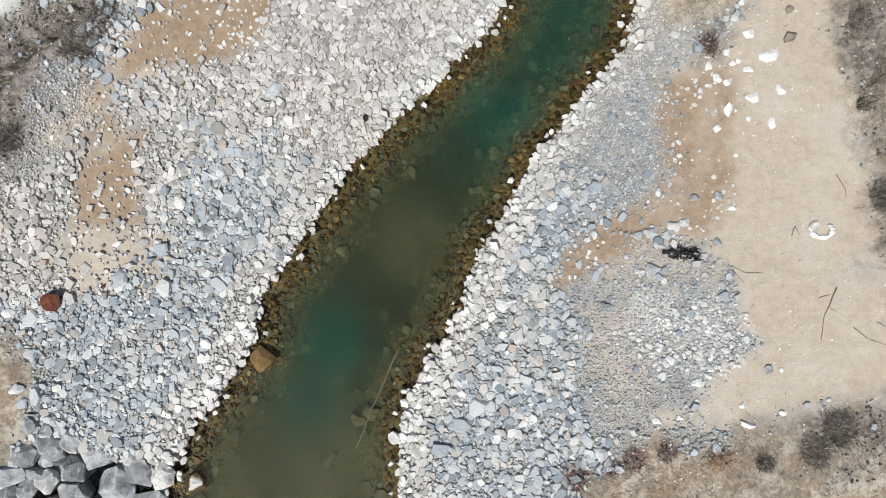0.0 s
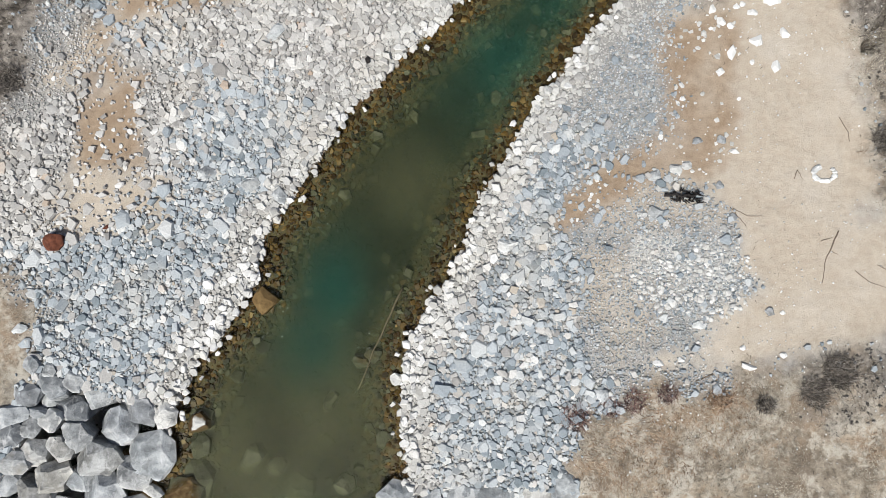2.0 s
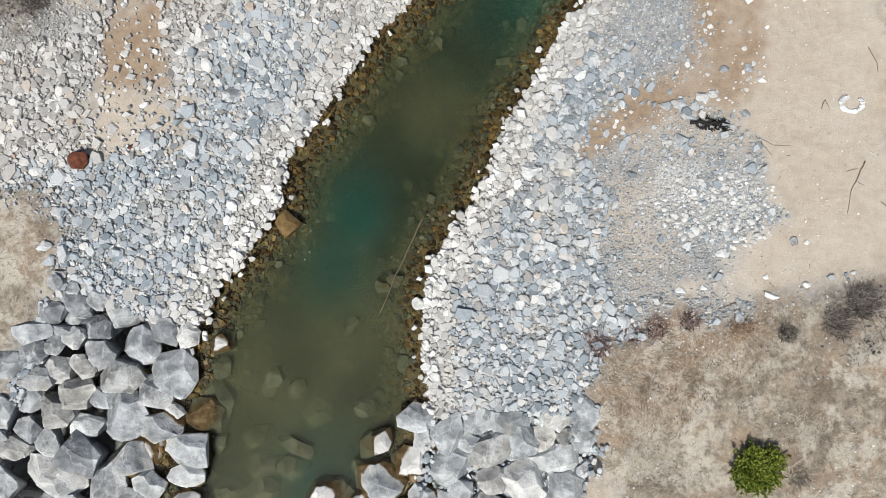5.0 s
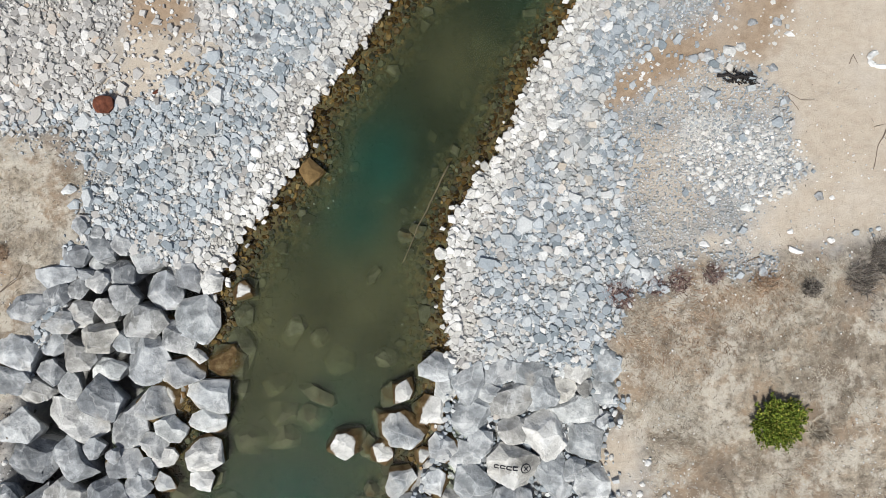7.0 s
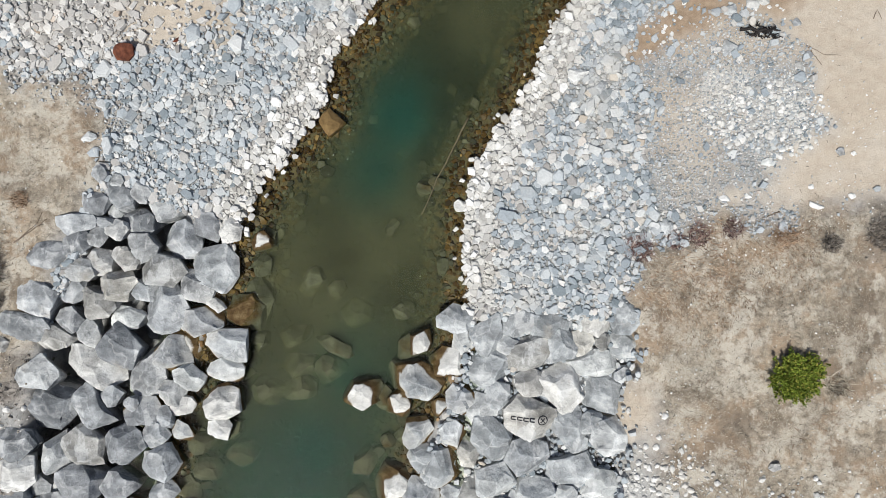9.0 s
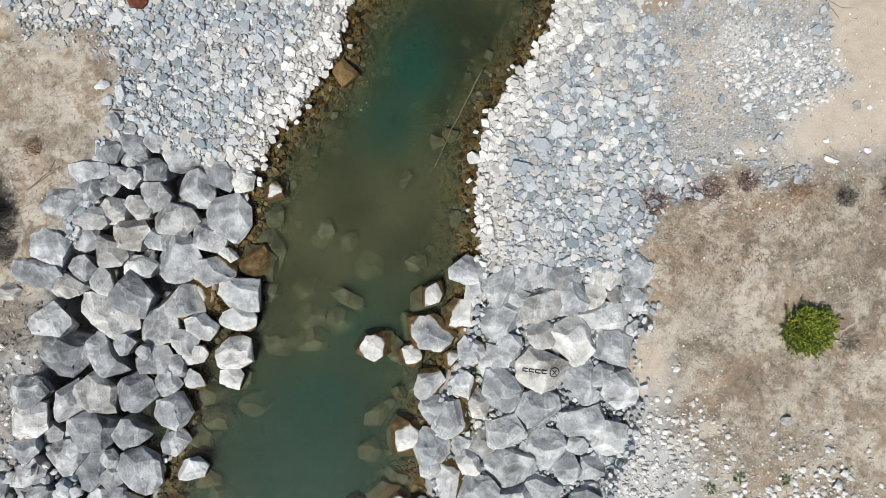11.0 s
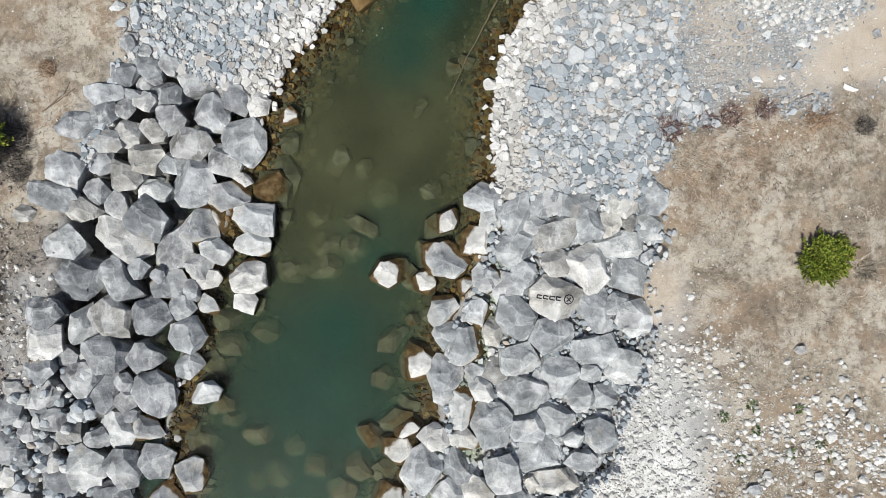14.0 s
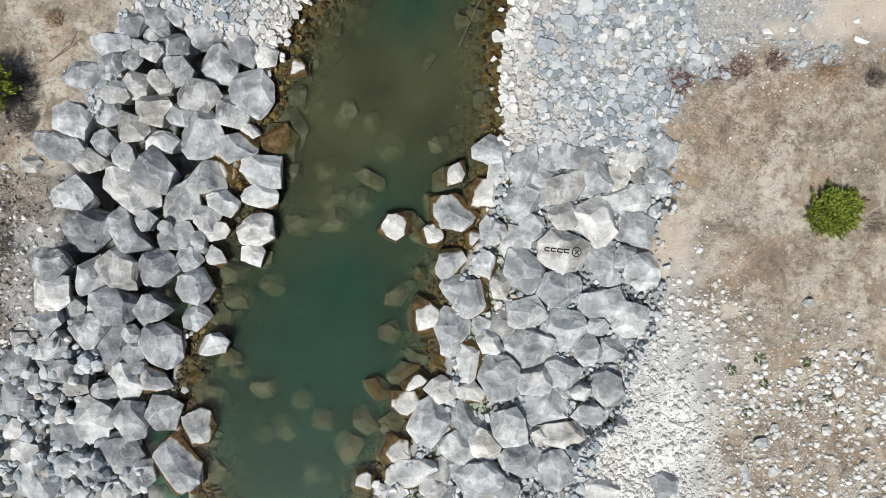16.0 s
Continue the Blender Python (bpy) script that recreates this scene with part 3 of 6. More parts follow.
def pebble_shape(rng, k=6, flat=0.4, crown=0.74, low=False):
    """Vertices and triangles of one angular, slabby stone, about 1 across."""
    pts, spin, long = [], rng.uniform(0, 6.28), rng.uniform(0.62, 0.95)
    lean = rng.normal(0, 0.12, 2)
    shift, grow = rng.uniform(-0.26, 0.26, k), rng.uniform(0.78, 1.14, k)
    for z, rad, cnt in ((-0.3, 1.0, k), (0.5, crown, k)) if low else ((-0.5, 0.85, k), (0.18, 1.0, k), (0.5, crown, k)):
        for i in range(cnt):
            a = spin + 6.283 * (i + shift[i]) / cnt
            r = 0.5 * rad * grow[i] * rng.uniform(0.95, 1.03)
            x, y = r * math.cos(a), r * math.sin(a) * long
            pts.append((x, y, flat * (z + rng.uniform(-0.1, 0.1)) + lean[0] * x + lean[1] * y))
    bm = hull(pts)
    bmesh.ops.triangulate(bm, faces=bm.faces)
    bm.verts.index_update()
    v = np.array([p.co[:] for p in bm.verts])
    f = np.array([[p.index for p in q.verts] for q in bm.faces])
    bm.free()
    return v, f


PEBBLES = [pebble_shape(RNG, 4 + i % 3, 0.24 + 0.055 * (i % 5), 0.70 + 0.07 * (i % 4)) for i in range(40)]
CHIPS = [pebble_shape(RNG, 4 + i % 2, 0.30 + 0.06 * (i % 4), 0.66, True) for i in range(16)]
COBBLES = [pebble_shape(RNG, 7, 0.55 + 0.05 * (i % 4), 0.6) for i in range(16)]


def turns(n, tilt, rng):
    """Random rotation matrices: any heading, some tilt."""
    a, b, c = rng.uniform(0, 2 * np.pi, n), rng.normal(0, tilt, n), rng.normal(0, tilt, n)
    ca, sa, cb, sb, cc, sc = np.cos(a), np.sin(a), np.cos(b), np.sin(b), np.cos(c), np.sin(c)
    o, i = np.zeros(n), np.ones(n)
    rz = np.stack([ca, -sa, o, sa, ca, o, o, o, i], -1).reshape(-1, 3, 3)
    rx = np.stack([i, o, o, o, cb, -sb, o, sb, cb], -1).reshape(-1, 3, 3)
    ry = np.stack([cc, o, sc, o, i, o, -sc, o, cc], -1).reshape(-1, 3, 3)
    return rx @ ry @ rz


def stones(name, x, y, size, material, label, sink=0.12, tilt=0.3, lift=0.0, parent=None, shapes=PEBBLES):
    """Many loose stones in one mesh."""
    n = len(x)
    if n == 0:
        return None
    z = height(x, y) + size * (0.12 - sink) + lift
    R = turns(n, tilt, RNG) * size[:, None, None]
    kind = RNG.integers(0, len(shapes), n)
    vs, fs, base = [], [], 0
    for k, (v, f) in enumerate(shapes):
        m = kind == k
        if not m.any():
            continue
        P = np.einsum("nij,vj->nvi", R[m], v) + np.stack([x[m], y[m], z[m]], -1)[:, None, :]
        vs.append(P.reshape(-1, 3))
        fs.append((f[None] + (np.arange(m.sum()) * len(v))[:, None, None] + base).reshape(-1, 3))
        base += m.sum() * len(v)
    V, F = np.concatenate(vs), np.concatenate(fs)
    me = bpy.data.meshes.new(name)
    me.vertices.add(len(V))
    me.vertices.foreach_set("co", V.astype(np.float32).ravel())
    me.loops.add(F.size)
    me.loops.foreach_set("vertex_index", F.ravel().astype(np.int32))
    me.polygons.add(len(F))
    me.polygons.foreach_set("loop_start", np.arange(0, F.size, 3, dtype=np.int32))
    me.polygons.foreach_set("use_smooth", np.zeros(len(F), bool))
    me.update(calc_edges=True)
    me.validate()
    me.materials.append(material)
    ob = new(name, me)
    if parent:
        ob.parent = parent
    return tagged(ob, label, "gravel", kind="stuff")


def spread(box, gap, keep, jitter=0.5):
    """Places on a jittered grid over box = (x0, y0, x1, y1), kept with the chance that keep(x, y) gives."""
    x0, y0, x1, y1 = box
    X, Y = np.meshgrid(np.arange(x0, x1, gap), np.arange(y0, y1, gap))
    x, y = X.ravel(), Y.ravel()
    x = x + RNG.uniform(-jitter, jitter, x.size) * gap
    y = y + RNG.uniform(-jitter, jitter, x.size) * gap
    k = RNG.uniform(size=x.size) < keep(x, y)
    return x[k], y[k]


def boulder_mesh(lx, ly, lz, seed, corners=0, flare=(-0.40, 0.10), fine=0.085):
    """An angular quarried block: flat broken faces that meet in crisp, slightly worn edges."""
    rng = np.random.default_rng(seed)
    k = corners or int(rng.choice((4, 5, 5, 6, 6, 7)))
    bm = bmesh.new()
    bmesh.ops.create_cube(bm, size=1.0, matrix=Matrix.Diagonal((lx * 1.25, ly * 1.25, lz, 1)))
    spin = rng.uniform(0, 2 * math.pi)
    cuts = []
    for i in range(k):  # the flanks
        a = spin + 2 * math.pi * (i + rng.uniform(-0.34, 0.34)) / k
        c, s = math.cos(a), math.sin(a)
        reach = math.hypot(0.5 * lx * c, 0.5 * ly * s) * rng.uniform(0.84, 1.0)
        cuts.append((Vector((c, s, rng.uniform(*flare))), Vector((c * reach, s * reach, lz * 0.25))))
    a = rng.uniform(0, 2 * math.pi)
    t = rng.uniform(0.02, 0.22)
    cuts.append((Vector((math.cos(a) * t, math.sin(a) * t, 1)), Vector((0, 0, lz * 0.44))))  # the main top face
    for i in range(int(rng.integers(4, 7))):  # broken slopes that leave ridges
        b = a + 1.2 + i * 1.9 + rng.uniform(-0.7, 0.7)
        t = rng.uniform(0.22, 0.50) if i % 2 else rng.uniform(0.55, 1.25)
        back = rng.uniform(0.0, 0.16) if i % 2 else rng.uniform(0.10, 0.30)
        cuts.append((Vector((math.cos(b) * t, math.sin(b) * t, 1)), Vector((back * lx * math.cos(b), back * ly * math.sin(b), lz * 0.43))))
    for i in range(int(rng.integers(2, 5))):  # knocked-off corners
        b = rng.uniform(0, 2 * math.pi)
        c, s = math.cos(b), math.sin(b)
        reach = math.hypot(0.5 * lx * c, 0.5 * ly * s)
        cuts.append((Vector((c, s, rng.uniform(0.3, 1.2))), Vector((c * reach * 0.86, s * reach * 0.86, lz * rng.uniform(0.2, 0.36)))))
    for n, at in cuts:
        out = bmesh.ops.bisect_plane(bm, geom=bm.verts[:] + bm.edges[:] + bm.faces[:], plane_co=at, plane_no=n.normalized(), clear_outer=True)
        rim = [g for g in out["geom_cut"] if isinstance(g, bmesh.types.BMEdge)]
        if rim:
            bmesh.ops.contextual_create(bm, geom=rim)
    small = min(lx, ly)
    bmesh.ops.remove_doubles(bm, verts=bm.verts, dist=0.02 * small)
    bmesh.ops.bevel(bm, geom=list(bm.edges), offset=0.010 * small, segments=1, affect="EDGES", clamp_overlap=True)
    bmesh.ops.triangulate(bm, faces=bm.faces)
    for limit in (fine * 3.6, fine * 1.9, fine):
        bmesh.ops.subdivide_edges(bm, edges=[e for e in bm.edges if e.calc_length() > limit * small], cuts=1)
        bmesh.ops.triangulate(bm, faces=[f for f in bm.faces if len(f.verts) > 3])
    bm.normal_update()
    off = Vector((seed * 1.7 % 91, seed * 3.1 % 77, seed * 0.7 % 53))
    for v in bm.verts:
        p = v.co / small
        q = p * 2.3 + off + noise.noise_vector(p * 1.3 + off) * 0.5
        seat = noise.voronoi(q)[1][0]
        facet = noise.noise_vector(seat * 3.7).dot(q - seat)
        v.co += v.normal * small * (0.06 * facet + 0.012 * noise.noise(p * 1.5 + off) + 0.004 * noise.noise(p * 6.0 + off))
    for f in bm.faces:
        f.smooth = True
    for e in bm.edges:
        if len(e.link_faces) == 2 and e.calc_face_angle(0) > radians(11):
            e.smooth = False
    return bm


BOULDER_LABELS = {
    "grey": "angular grey limestone boulder in the bank's rock pile",
    "pale": "pale grey angular limestone boulder in the rock pile",
    "tan": "tan-grey limestone boulder with brownish stains in the rock pile",
    "dark": "dark blue-grey angular limestone boulder in the rock pile",
    "white": "sunlit white limestone rock at the water's edge",
}
BOULDER_COUNT = [0]


def boulder(x, y, length, width, turn=0, tone="grey", top=None, label="", group="boulders of the rock piles", tall=0.0, awash=False):
    """A quarried boulder at (x, y); turn: degrees of its long side from +x; top: the height of its crown."""
    BOULDER_COUNT[0] += 1
    seed = BOULDER_COUNT[0]
    rng = random.Random(seed)
    mean = math.sqrt(length * width)
    tall = tall or mean * rng.uniform(0.8, 1.0)
    ground_z = float(height(np.array([x]), np.array([y]))[0])
    if top is None:
        top = 0.16 + 0.20 * (mean - 0.4) + rng.uniform(-0.07, 0.07)
        if x < -3.5:
            top += 0.05
        if ground_z > 0.10:  # bedded in the gravel at the pile's edge
            top = ground_z + 0.10 + 0.1 * tall
    tip = 9
    if top <= 0.04 and not awash and land(x, y) < 0:  # sunk below the surface
        top, tip, length, width = top - 0.015, 15, 0.94 * length, 0.94 * width
    bm = boulder_mesh(length * 1.2, width * 1.2, tall, seed, 4 + seed % 2, (0.15, 0.55)) if awash else boulder_mesh(length * 1.05, width * 1.05, tall, seed)
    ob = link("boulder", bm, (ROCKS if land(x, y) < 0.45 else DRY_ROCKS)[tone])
    ob.matrix_world = pose(x, y, top - tall / 2, rng.uniform(-tip, tip), rng.uniform(-tip, tip), turn)
    return tagged(ob, label or BOULDER_LABELS[tone], "boulder", group)


# the rock piles of the west bank, the east bank, and the rocks that stand in the creek
# west bank
boulder(-7.19, -2.85, 0.58, 0.52, 4, "dark", group="boulders of the west bank")
boulder(-6.70, -2.71, 0.60, 0.42, -16, "grey", group="boulders of the west bank")
boulder(-6.34, -2.65, 0.31, 0.40, 4, "dark", group="boulders of the west bank")
boulder(-6.81, -2.98, 0.33, 0.25, 4, "grey", group="boulders of the west bank")
boulder(-7.43, -3.21, 0.69, 0.35, 4, "grey", group="boulders of the west bank")
boulder(-7.00, -3.19, 0.21, 0.42, 84, "grey", group="boulders of the west bank")
boulder(-6.38, -3.14, 0.73, 0.50, -21, "dark", group="boulders of the west bank")
boulder(-6.74, -3.30, 0.33, 0.44, 84, "white", group="boulders of the west bank")
boulder(-5.94, -2.87, 0.65, 0.46, -11, "grey", group="boulders of the west bank")
boulder(-5.58, -3.41, 0.63, 0.75, 24, "grey", group="boulders of the west bank")
boulder(-5.20, -3.11, 0.79, 0.46, -58, "dark", group="boulders of the west bank")
boulder(-7.39, -3.56, 0.60, 0.40, 14, "dark", group="boulders of the west bank")
boulder(-7.11, -3.43, 0.40, 0.35, 4, "dark", group="boulders of the west bank")
boulder(-7.87, -3.78, 0.83, 0.37, 19, "dark", group="boulders of the west bank")
boulder(-7.48, -4.02, 0.83, 0.42, -16, "dark", group="boulders of the west bank")
boulder(-7.03, -3.88, 0.50, 0.54, 4, "white", group="boulders of the west bank")
boulder(-6.28, -3.59, 0.65, 0.52, -21, "dark", group="boulders of the west bank")
boulder(-6.56, -3.79, 0.58, 0.38, -26, "tan", group="boulders of the west bank")
boulder(-5.91, -3.99, 0.85, 0.54, -6, "tan", group="boulders of the west bank")
boulder(-5.01, -3.90, 0.81, 0.88, 49, "pale", group="boulders of the west bank")
boulder(-4.77, -3.24, 0.46, 0.42, -31, "white", group="boulders of the west bank")
boulder(-7.52, -4.39, 0.46, 0.50, 4, "grey", group="boulders of the west bank")
boulder(-8.07, -4.55, 0.87, 0.67, -6, "grey", group="boulders of the west bank")
boulder(-6.72, -4.27, 0.67, 0.52, 29, "tan", group="boulders of the west bank")
boulder(-7.02, -4.61, 0.71, 0.44, -31, "tan", group="boulders of the west bank")
boulder(-6.24, -4.35, 0.46, 0.40, -16, "pale", group="boulders of the west bank")
boulder(-5.30, -4.24, 0.62, 0.48, -26, "dark", group="boulders of the west bank")
boulder(-5.83, -4.66, 0.94, 0.77, 59, "grey", group="boulders of the west bank")
boulder(-5.25, -4.83, 0.83, 0.52, 26, "dark", group="boulders of the west bank")
boulder(-4.97, -4.54, 0.33, 0.23, -26, "white", group="boulders of the west bank")
boulder(-6.53, -4.86, 0.62, 0.44, 14, "pale", group="boulders of the west bank")
boulder(-8.25, -5.05, 0.88, 0.48, -11, "grey", group="boulders of the west bank")
boulder(-7.50, -4.92, 0.54, 0.44, -41, "dark", group="boulders of the west bank")
boulder(-7.84, -5.25, 0.67, 0.38, -6, "tan", group="boulders of the west bank")
boulder(-7.15, -5.17, 0.42, 0.38, -41, "grey", group="boulders of the west bank")
boulder(-6.60, -5.36, 0.69, 0.77, -16, "dark", group="boulders of the west bank")
boulder(-5.68, -5.47, 0.77, 0.69, -26, "dark", group="boulders of the west bank")
boulder(-4.73, -5.23, 0.79, 0.58, -11, "pale", group="boulders of the west bank")
boulder(-4.73, -5.69, 0.73, 0.40, 4, "pale", group="boulders of the west bank")
boulder(-8.06, -5.88, 0.96, 0.56, -1, "grey", group="boulders of the west bank")
boulder(-7.07, -5.69, 1.17, 0.58, -28, "white", group="boulders of the west bank")
boulder(-6.12, -5.85, 0.85, 0.63, 54, "dark", group="boulders of the west bank")
boulder(-5.37, -5.83, 0.58, 0.42, -11, "pale", group="boulders of the west bank")
boulder(-5.64, -6.10, 0.52, 0.46, 4, "dark", group="boulders of the west bank")
boulder(-4.77, -6.23, 0.65, 0.67, 14, "white", group="boulders of the west bank")
boulder(-7.84, -6.47, 1.02, 0.81, 4, "dark", group="boulders of the west bank")
boulder(-7.08, -6.45, 0.81, 0.50, -58, "grey", group="boulders of the west bank")
boulder(-6.74, -6.19, 0.38, 0.33, 4, "grey", group="boulders of the west bank")
boulder(-6.14, -6.48, 0.77, 0.44, -1, "dark", group="boulders of the west bank")
boulder(-5.46, -6.33, 0.52, 0.33, 29, "white", group="boulders of the west bank")
boulder(-4.79, -6.69, 0.42, 0.35, 4, "white", group="boulders of the west bank")
boulder(-5.45, -6.79, 0.48, 0.31, -36, "pale", group="boulders of the west bank")
boulder(-8.28, -7.04, 0.65, 0.50, -6, "dark", group="boulders of the west bank")
boulder(-7.19, -7.12, 0.71, 0.75, 4, "tan", group="boulders of the west bank")
boulder(-6.45, -7.03, 0.71, 0.75, 14, "dark", group="boulders of the west bank")
boulder(-5.92, -6.83, 0.50, 0.38, 4, "grey", group="boulders of the west bank")
boulder(-7.62, -7.30, 0.69, 0.44, -58, "grey", group="boulders of the west bank")
boulder(-8.20, -7.58, 0.63, 0.67, 4, "white", group="boulders of the west bank")
boulder(-5.79, -7.32, 0.71, 0.60, -11, "grey", group="boulders of the west bank")
boulder(-7.25, -7.76, 0.81, 0.56, -26, "dark", group="boulders of the west bank")
boulder(-6.54, -7.78, 0.65, 0.44, 14, "dark", group="boulders of the west bank")
boulder(-7.57, -7.78, 0.37, 0.17, 44, "white", group="boulders of the west bank")
boulder(-7.88, -7.87, 0.38, 0.40, 4, "dark", group="boulders of the west bank")
boulder(-5.71, -7.86, 0.54, 0.40, 24, "pale", group="boulders of the west bank")
boulder(-8.27, -8.10, 0.54, 0.42, 4, "grey", group="boulders of the west bank")
boulder(-7.62, -8.20, 0.87, 0.56, 14, "dark", group="boulders of the west bank")
boulder(-8.25, -8.53, 0.69, 0.56, 4, "dark", group="boulders of the west bank")
boulder(-8.70, -8.42, 0.35, 0.29, 4, "white", group="boulders of the west bank")
boulder(-7.21, -8.44, 0.79, 0.50, 52, "dark", group="boulders of the west bank")
boulder(-6.86, -8.27, 0.50, 0.35, 84, "dark", group="boulders of the west bank")
boulder(-6.78, -8.55, 0.44, 0.38, 4, "dark", group="boulders of the west bank")
boulder(-6.26, -8.41, 0.92, 0.73, -36, "dark", group="boulders of the west bank")
boulder(-5.42, -8.32, 0.65, 0.37, 9, "pale", group="boulders of the west bank")
boulder(-8.88, -8.86, 0.54, 0.60, 4, "dark", group="boulders of the west bank")
boulder(-8.13, -8.97, 0.63, 0.38, 14, "dark", group="boulders of the west bank")
boulder(-7.62, -8.79, 0.42, 0.16, -68, "pale", group="boulders of the west bank")
boulder(-7.81, -9.20, 0.44, 0.38, 4, "tan", group="boulders of the west bank")
boulder(-6.92, -9.07, 0.79, 0.54, -58, "grey", group="boulders of the west bank")
boulder(-6.40, -9.03, 0.62, 0.48, -11, "dark", group="boulders of the west bank")
boulder(-7.26, -9.24, 0.50, 0.31, -1, "dark", group="boulders of the west bank")
boulder(-8.50, -9.23, 0.40, 0.38, 4, "dark", group="boulders of the west bank")
boulder(-8.86, -9.51, 0.50, 0.63, 4, "dark", group="boulders of the west bank")
boulder(-7.43, -9.79, 0.88, 0.56, -68, "pale", group="boulders of the west bank")
boulder(-6.73, -9.75, 0.75, 0.58, -46, "dark", group="boulders of the west bank")
boulder(-6.20, -9.58, 0.63, 0.65, -6, "dark", group="boulders of the west bank")
boulder(-5.64, -9.82, 0.81, 0.63, 52, "pale", group="boulders of the west bank")
boulder(-7.96, -10.06, 0.87, 0.58, -11, "dark", group="boulders of the west bank")
boulder(-8.87, -10.05, 0.37, 0.42, 4, "white", group="boulders of the west bank")
boulder(-8.58, -9.69, 0.38, 0.40, 4, "dark", group="boulders of the west bank")
boulder(-6.95, -10.33, 0.85, 0.79, 24, "dark", group="boulders of the west bank")
boulder(-5.90, -10.51, 1.08, 0.81, -36, "dark", group="boulders of the west bank")
boulder(-7.93, -10.64, 0.58, 0.38, 4, "pale", group="boulders of the west bank")
boulder(-7.36, -10.69, 0.63, 0.63, 4, "dark", group="boulders of the west bank")
boulder(-6.63, -10.78, 0.69, 0.56, 14, "dark", group="boulders of the west bank")
boulder(-8.41, -10.93, 1.04, 0.63, 4, "grey", group="boulders of the west bank")
boulder(-7.64, -11.08, 0.46, 0.35, 4, "pale", group="boulders of the west bank")
boulder(-6.95, -11.05, 0.44, 0.31, 4, "white", group="boulders of the west bank")
boulder(-8.58, -10.43, 0.60, 0.38, 4, "white", group="boulders of the west bank")
boulder(-8.20, -9.45, 0.35, 0.31, 4, "dark", group="boulders of the west bank")
boulder(-8.33, -8.82, 0.33, 0.29, 4, "dark", group="boulders of the west bank")
boulder(-7.55, -9.50, 0.33, 0.23, -16, "pale", group="boulders of the west bank")
boulder(-8.02, -9.74, 0.33, 0.29, 4, "white", group="boulders of the west bank")
boulder(-6.69, -8.80, 0.29, 0.25, 4, "dark", group="boulders of the west bank")
boulder(-6.34, -6.31, 0.29, 0.23, 4, "dark", group="boulders of the west bank")
boulder(-8.67, -5.39, 0.38, 0.29, 4, "tan", group="boulders of the west bank")
# east bank
boulder(-0.75, -4.63, 0.75, 0.54, 4, "pale", group="boulders of the east bank")
boulder(-0.57, -4.98, 0.48, 0.52, 4, "pale", group="boulders of the east bank")
boulder(-0.20, -4.90, 0.71, 0.52, 79, "pale", group="boulders of the east bank")
boulder(0.28, -4.57, 0.90, 0.61, -16, "grey", group="boulders of the east bank")
boulder(0.18, -5.07, 0.54, 0.36, 4, "grey", group="boulders of the east bank")
boulder(0.52, -5.21, 0.86, 0.67, 44, "tan", group="boulders of the east bank")
boulder(0.94, -4.59, 0.75, 0.50, 19, "pale", group="boulders of the east bank")
boulder(1.08, -4.97, 0.65, 0.59, 4, "pale", group="boulders of the east bank")
boulder(1.45, -4.95, 0.52, 0.40, -66, "tan", group="boulders of the east bank")
boulder(1.75, -4.56, 0.71, 0.57, -6, "tan", group="boulders of the east bank")
boulder(2.18, -4.43, 0.65, 0.42, -71, "pale", group="boulders of the east bank")
boulder(2.24, -4.97, 0.57, 0.65, 4, "pale", group="boulders of the east bank")
boulder(1.67, -5.32, 0.96, 0.42, -1, "pale", group="boulders of the east bank")
boulder(-0.85, -5.39, 0.84, 0.46, -6, "white", group="boulders of the east bank")
boulder(-0.20, -5.48, 0.99, 0.69, 14, "pale", group="boulders of the east bank")
boulder(1.11, -5.70, 0.86, 0.75, -6, "white", group="boulders of the east bank")
boulder(0.59, -5.66, 0.57, 0.54, 4, "tan", group="boulders of the east bank")
boulder(1.84, -5.77, 0.78, 0.63, -16, "pale", group="boulders of the east bank")
boulder(-0.64, -6.00, 0.57, 0.59, 4, "grey", group="boulders of the east bank")
boulder(-0.25, -6.15, 0.71, 0.59, 44, "grey", group="boulders of the east bank")
boulder(0.00, -5.92, 0.52, 0.46, 44, "pale", group="boulders of the east bank")
MARKED = boulder(0.61, -6.28, 1.03, 0.63, -1, "tan", 0.28, group="boulders of the east bank")
boulder(1.36, -6.42, 0.90, 0.59, -68, "pale", group="boulders of the east bank")
boulder(2.01, -6.56, 0.69, 0.65, 9, "grey", group="boulders of the east bank")
boulder(-1.34, -6.62, 0.59, 0.65, 14, "pale", group="boulders of the east bank")
boulder(-1.23, -7.01, 0.59, 0.46, 4, "pale", group="boulders of the east bank")
boulder(-0.76, -6.61, 0.52, 0.57, 4, "pale", group="boulders of the east bank")
boulder(-0.03, -6.62, 0.96, 0.57, -61, "pale", group="boulders of the east bank")
boulder(-0.46, -6.92, 0.57, 0.40, 84, "tan", group="boulders of the east bank")
boulder(-0.94, -7.25, 0.78, 0.59, 4, "pale", group="boulders of the east bank")
boulder(0.58, -6.94, 0.80, 0.67, -6, "grey", group="boulders of the east bank")
boulder(1.36, -7.17, 0.90, 0.61, 9, "pale", group="boulders of the east bank")
boulder(1.86, -7.37, 0.73, 0.65, -11, "pale", group="boulders of the east bank")
boulder(0.06, -7.41, 0.80, 0.57, -11, "pale", group="boulders of the east bank")
boulder(-0.36, -7.63, 0.61, 0.48, 74, "tan", group="boulders of the east bank")
boulder(-0.76, -7.66, 0.44, 0.34, 4, "pale", group="boulders of the east bank")
boulder(-1.24, -7.74, 0.69, 0.59, 4, "grey", group="boulders of the east bank")
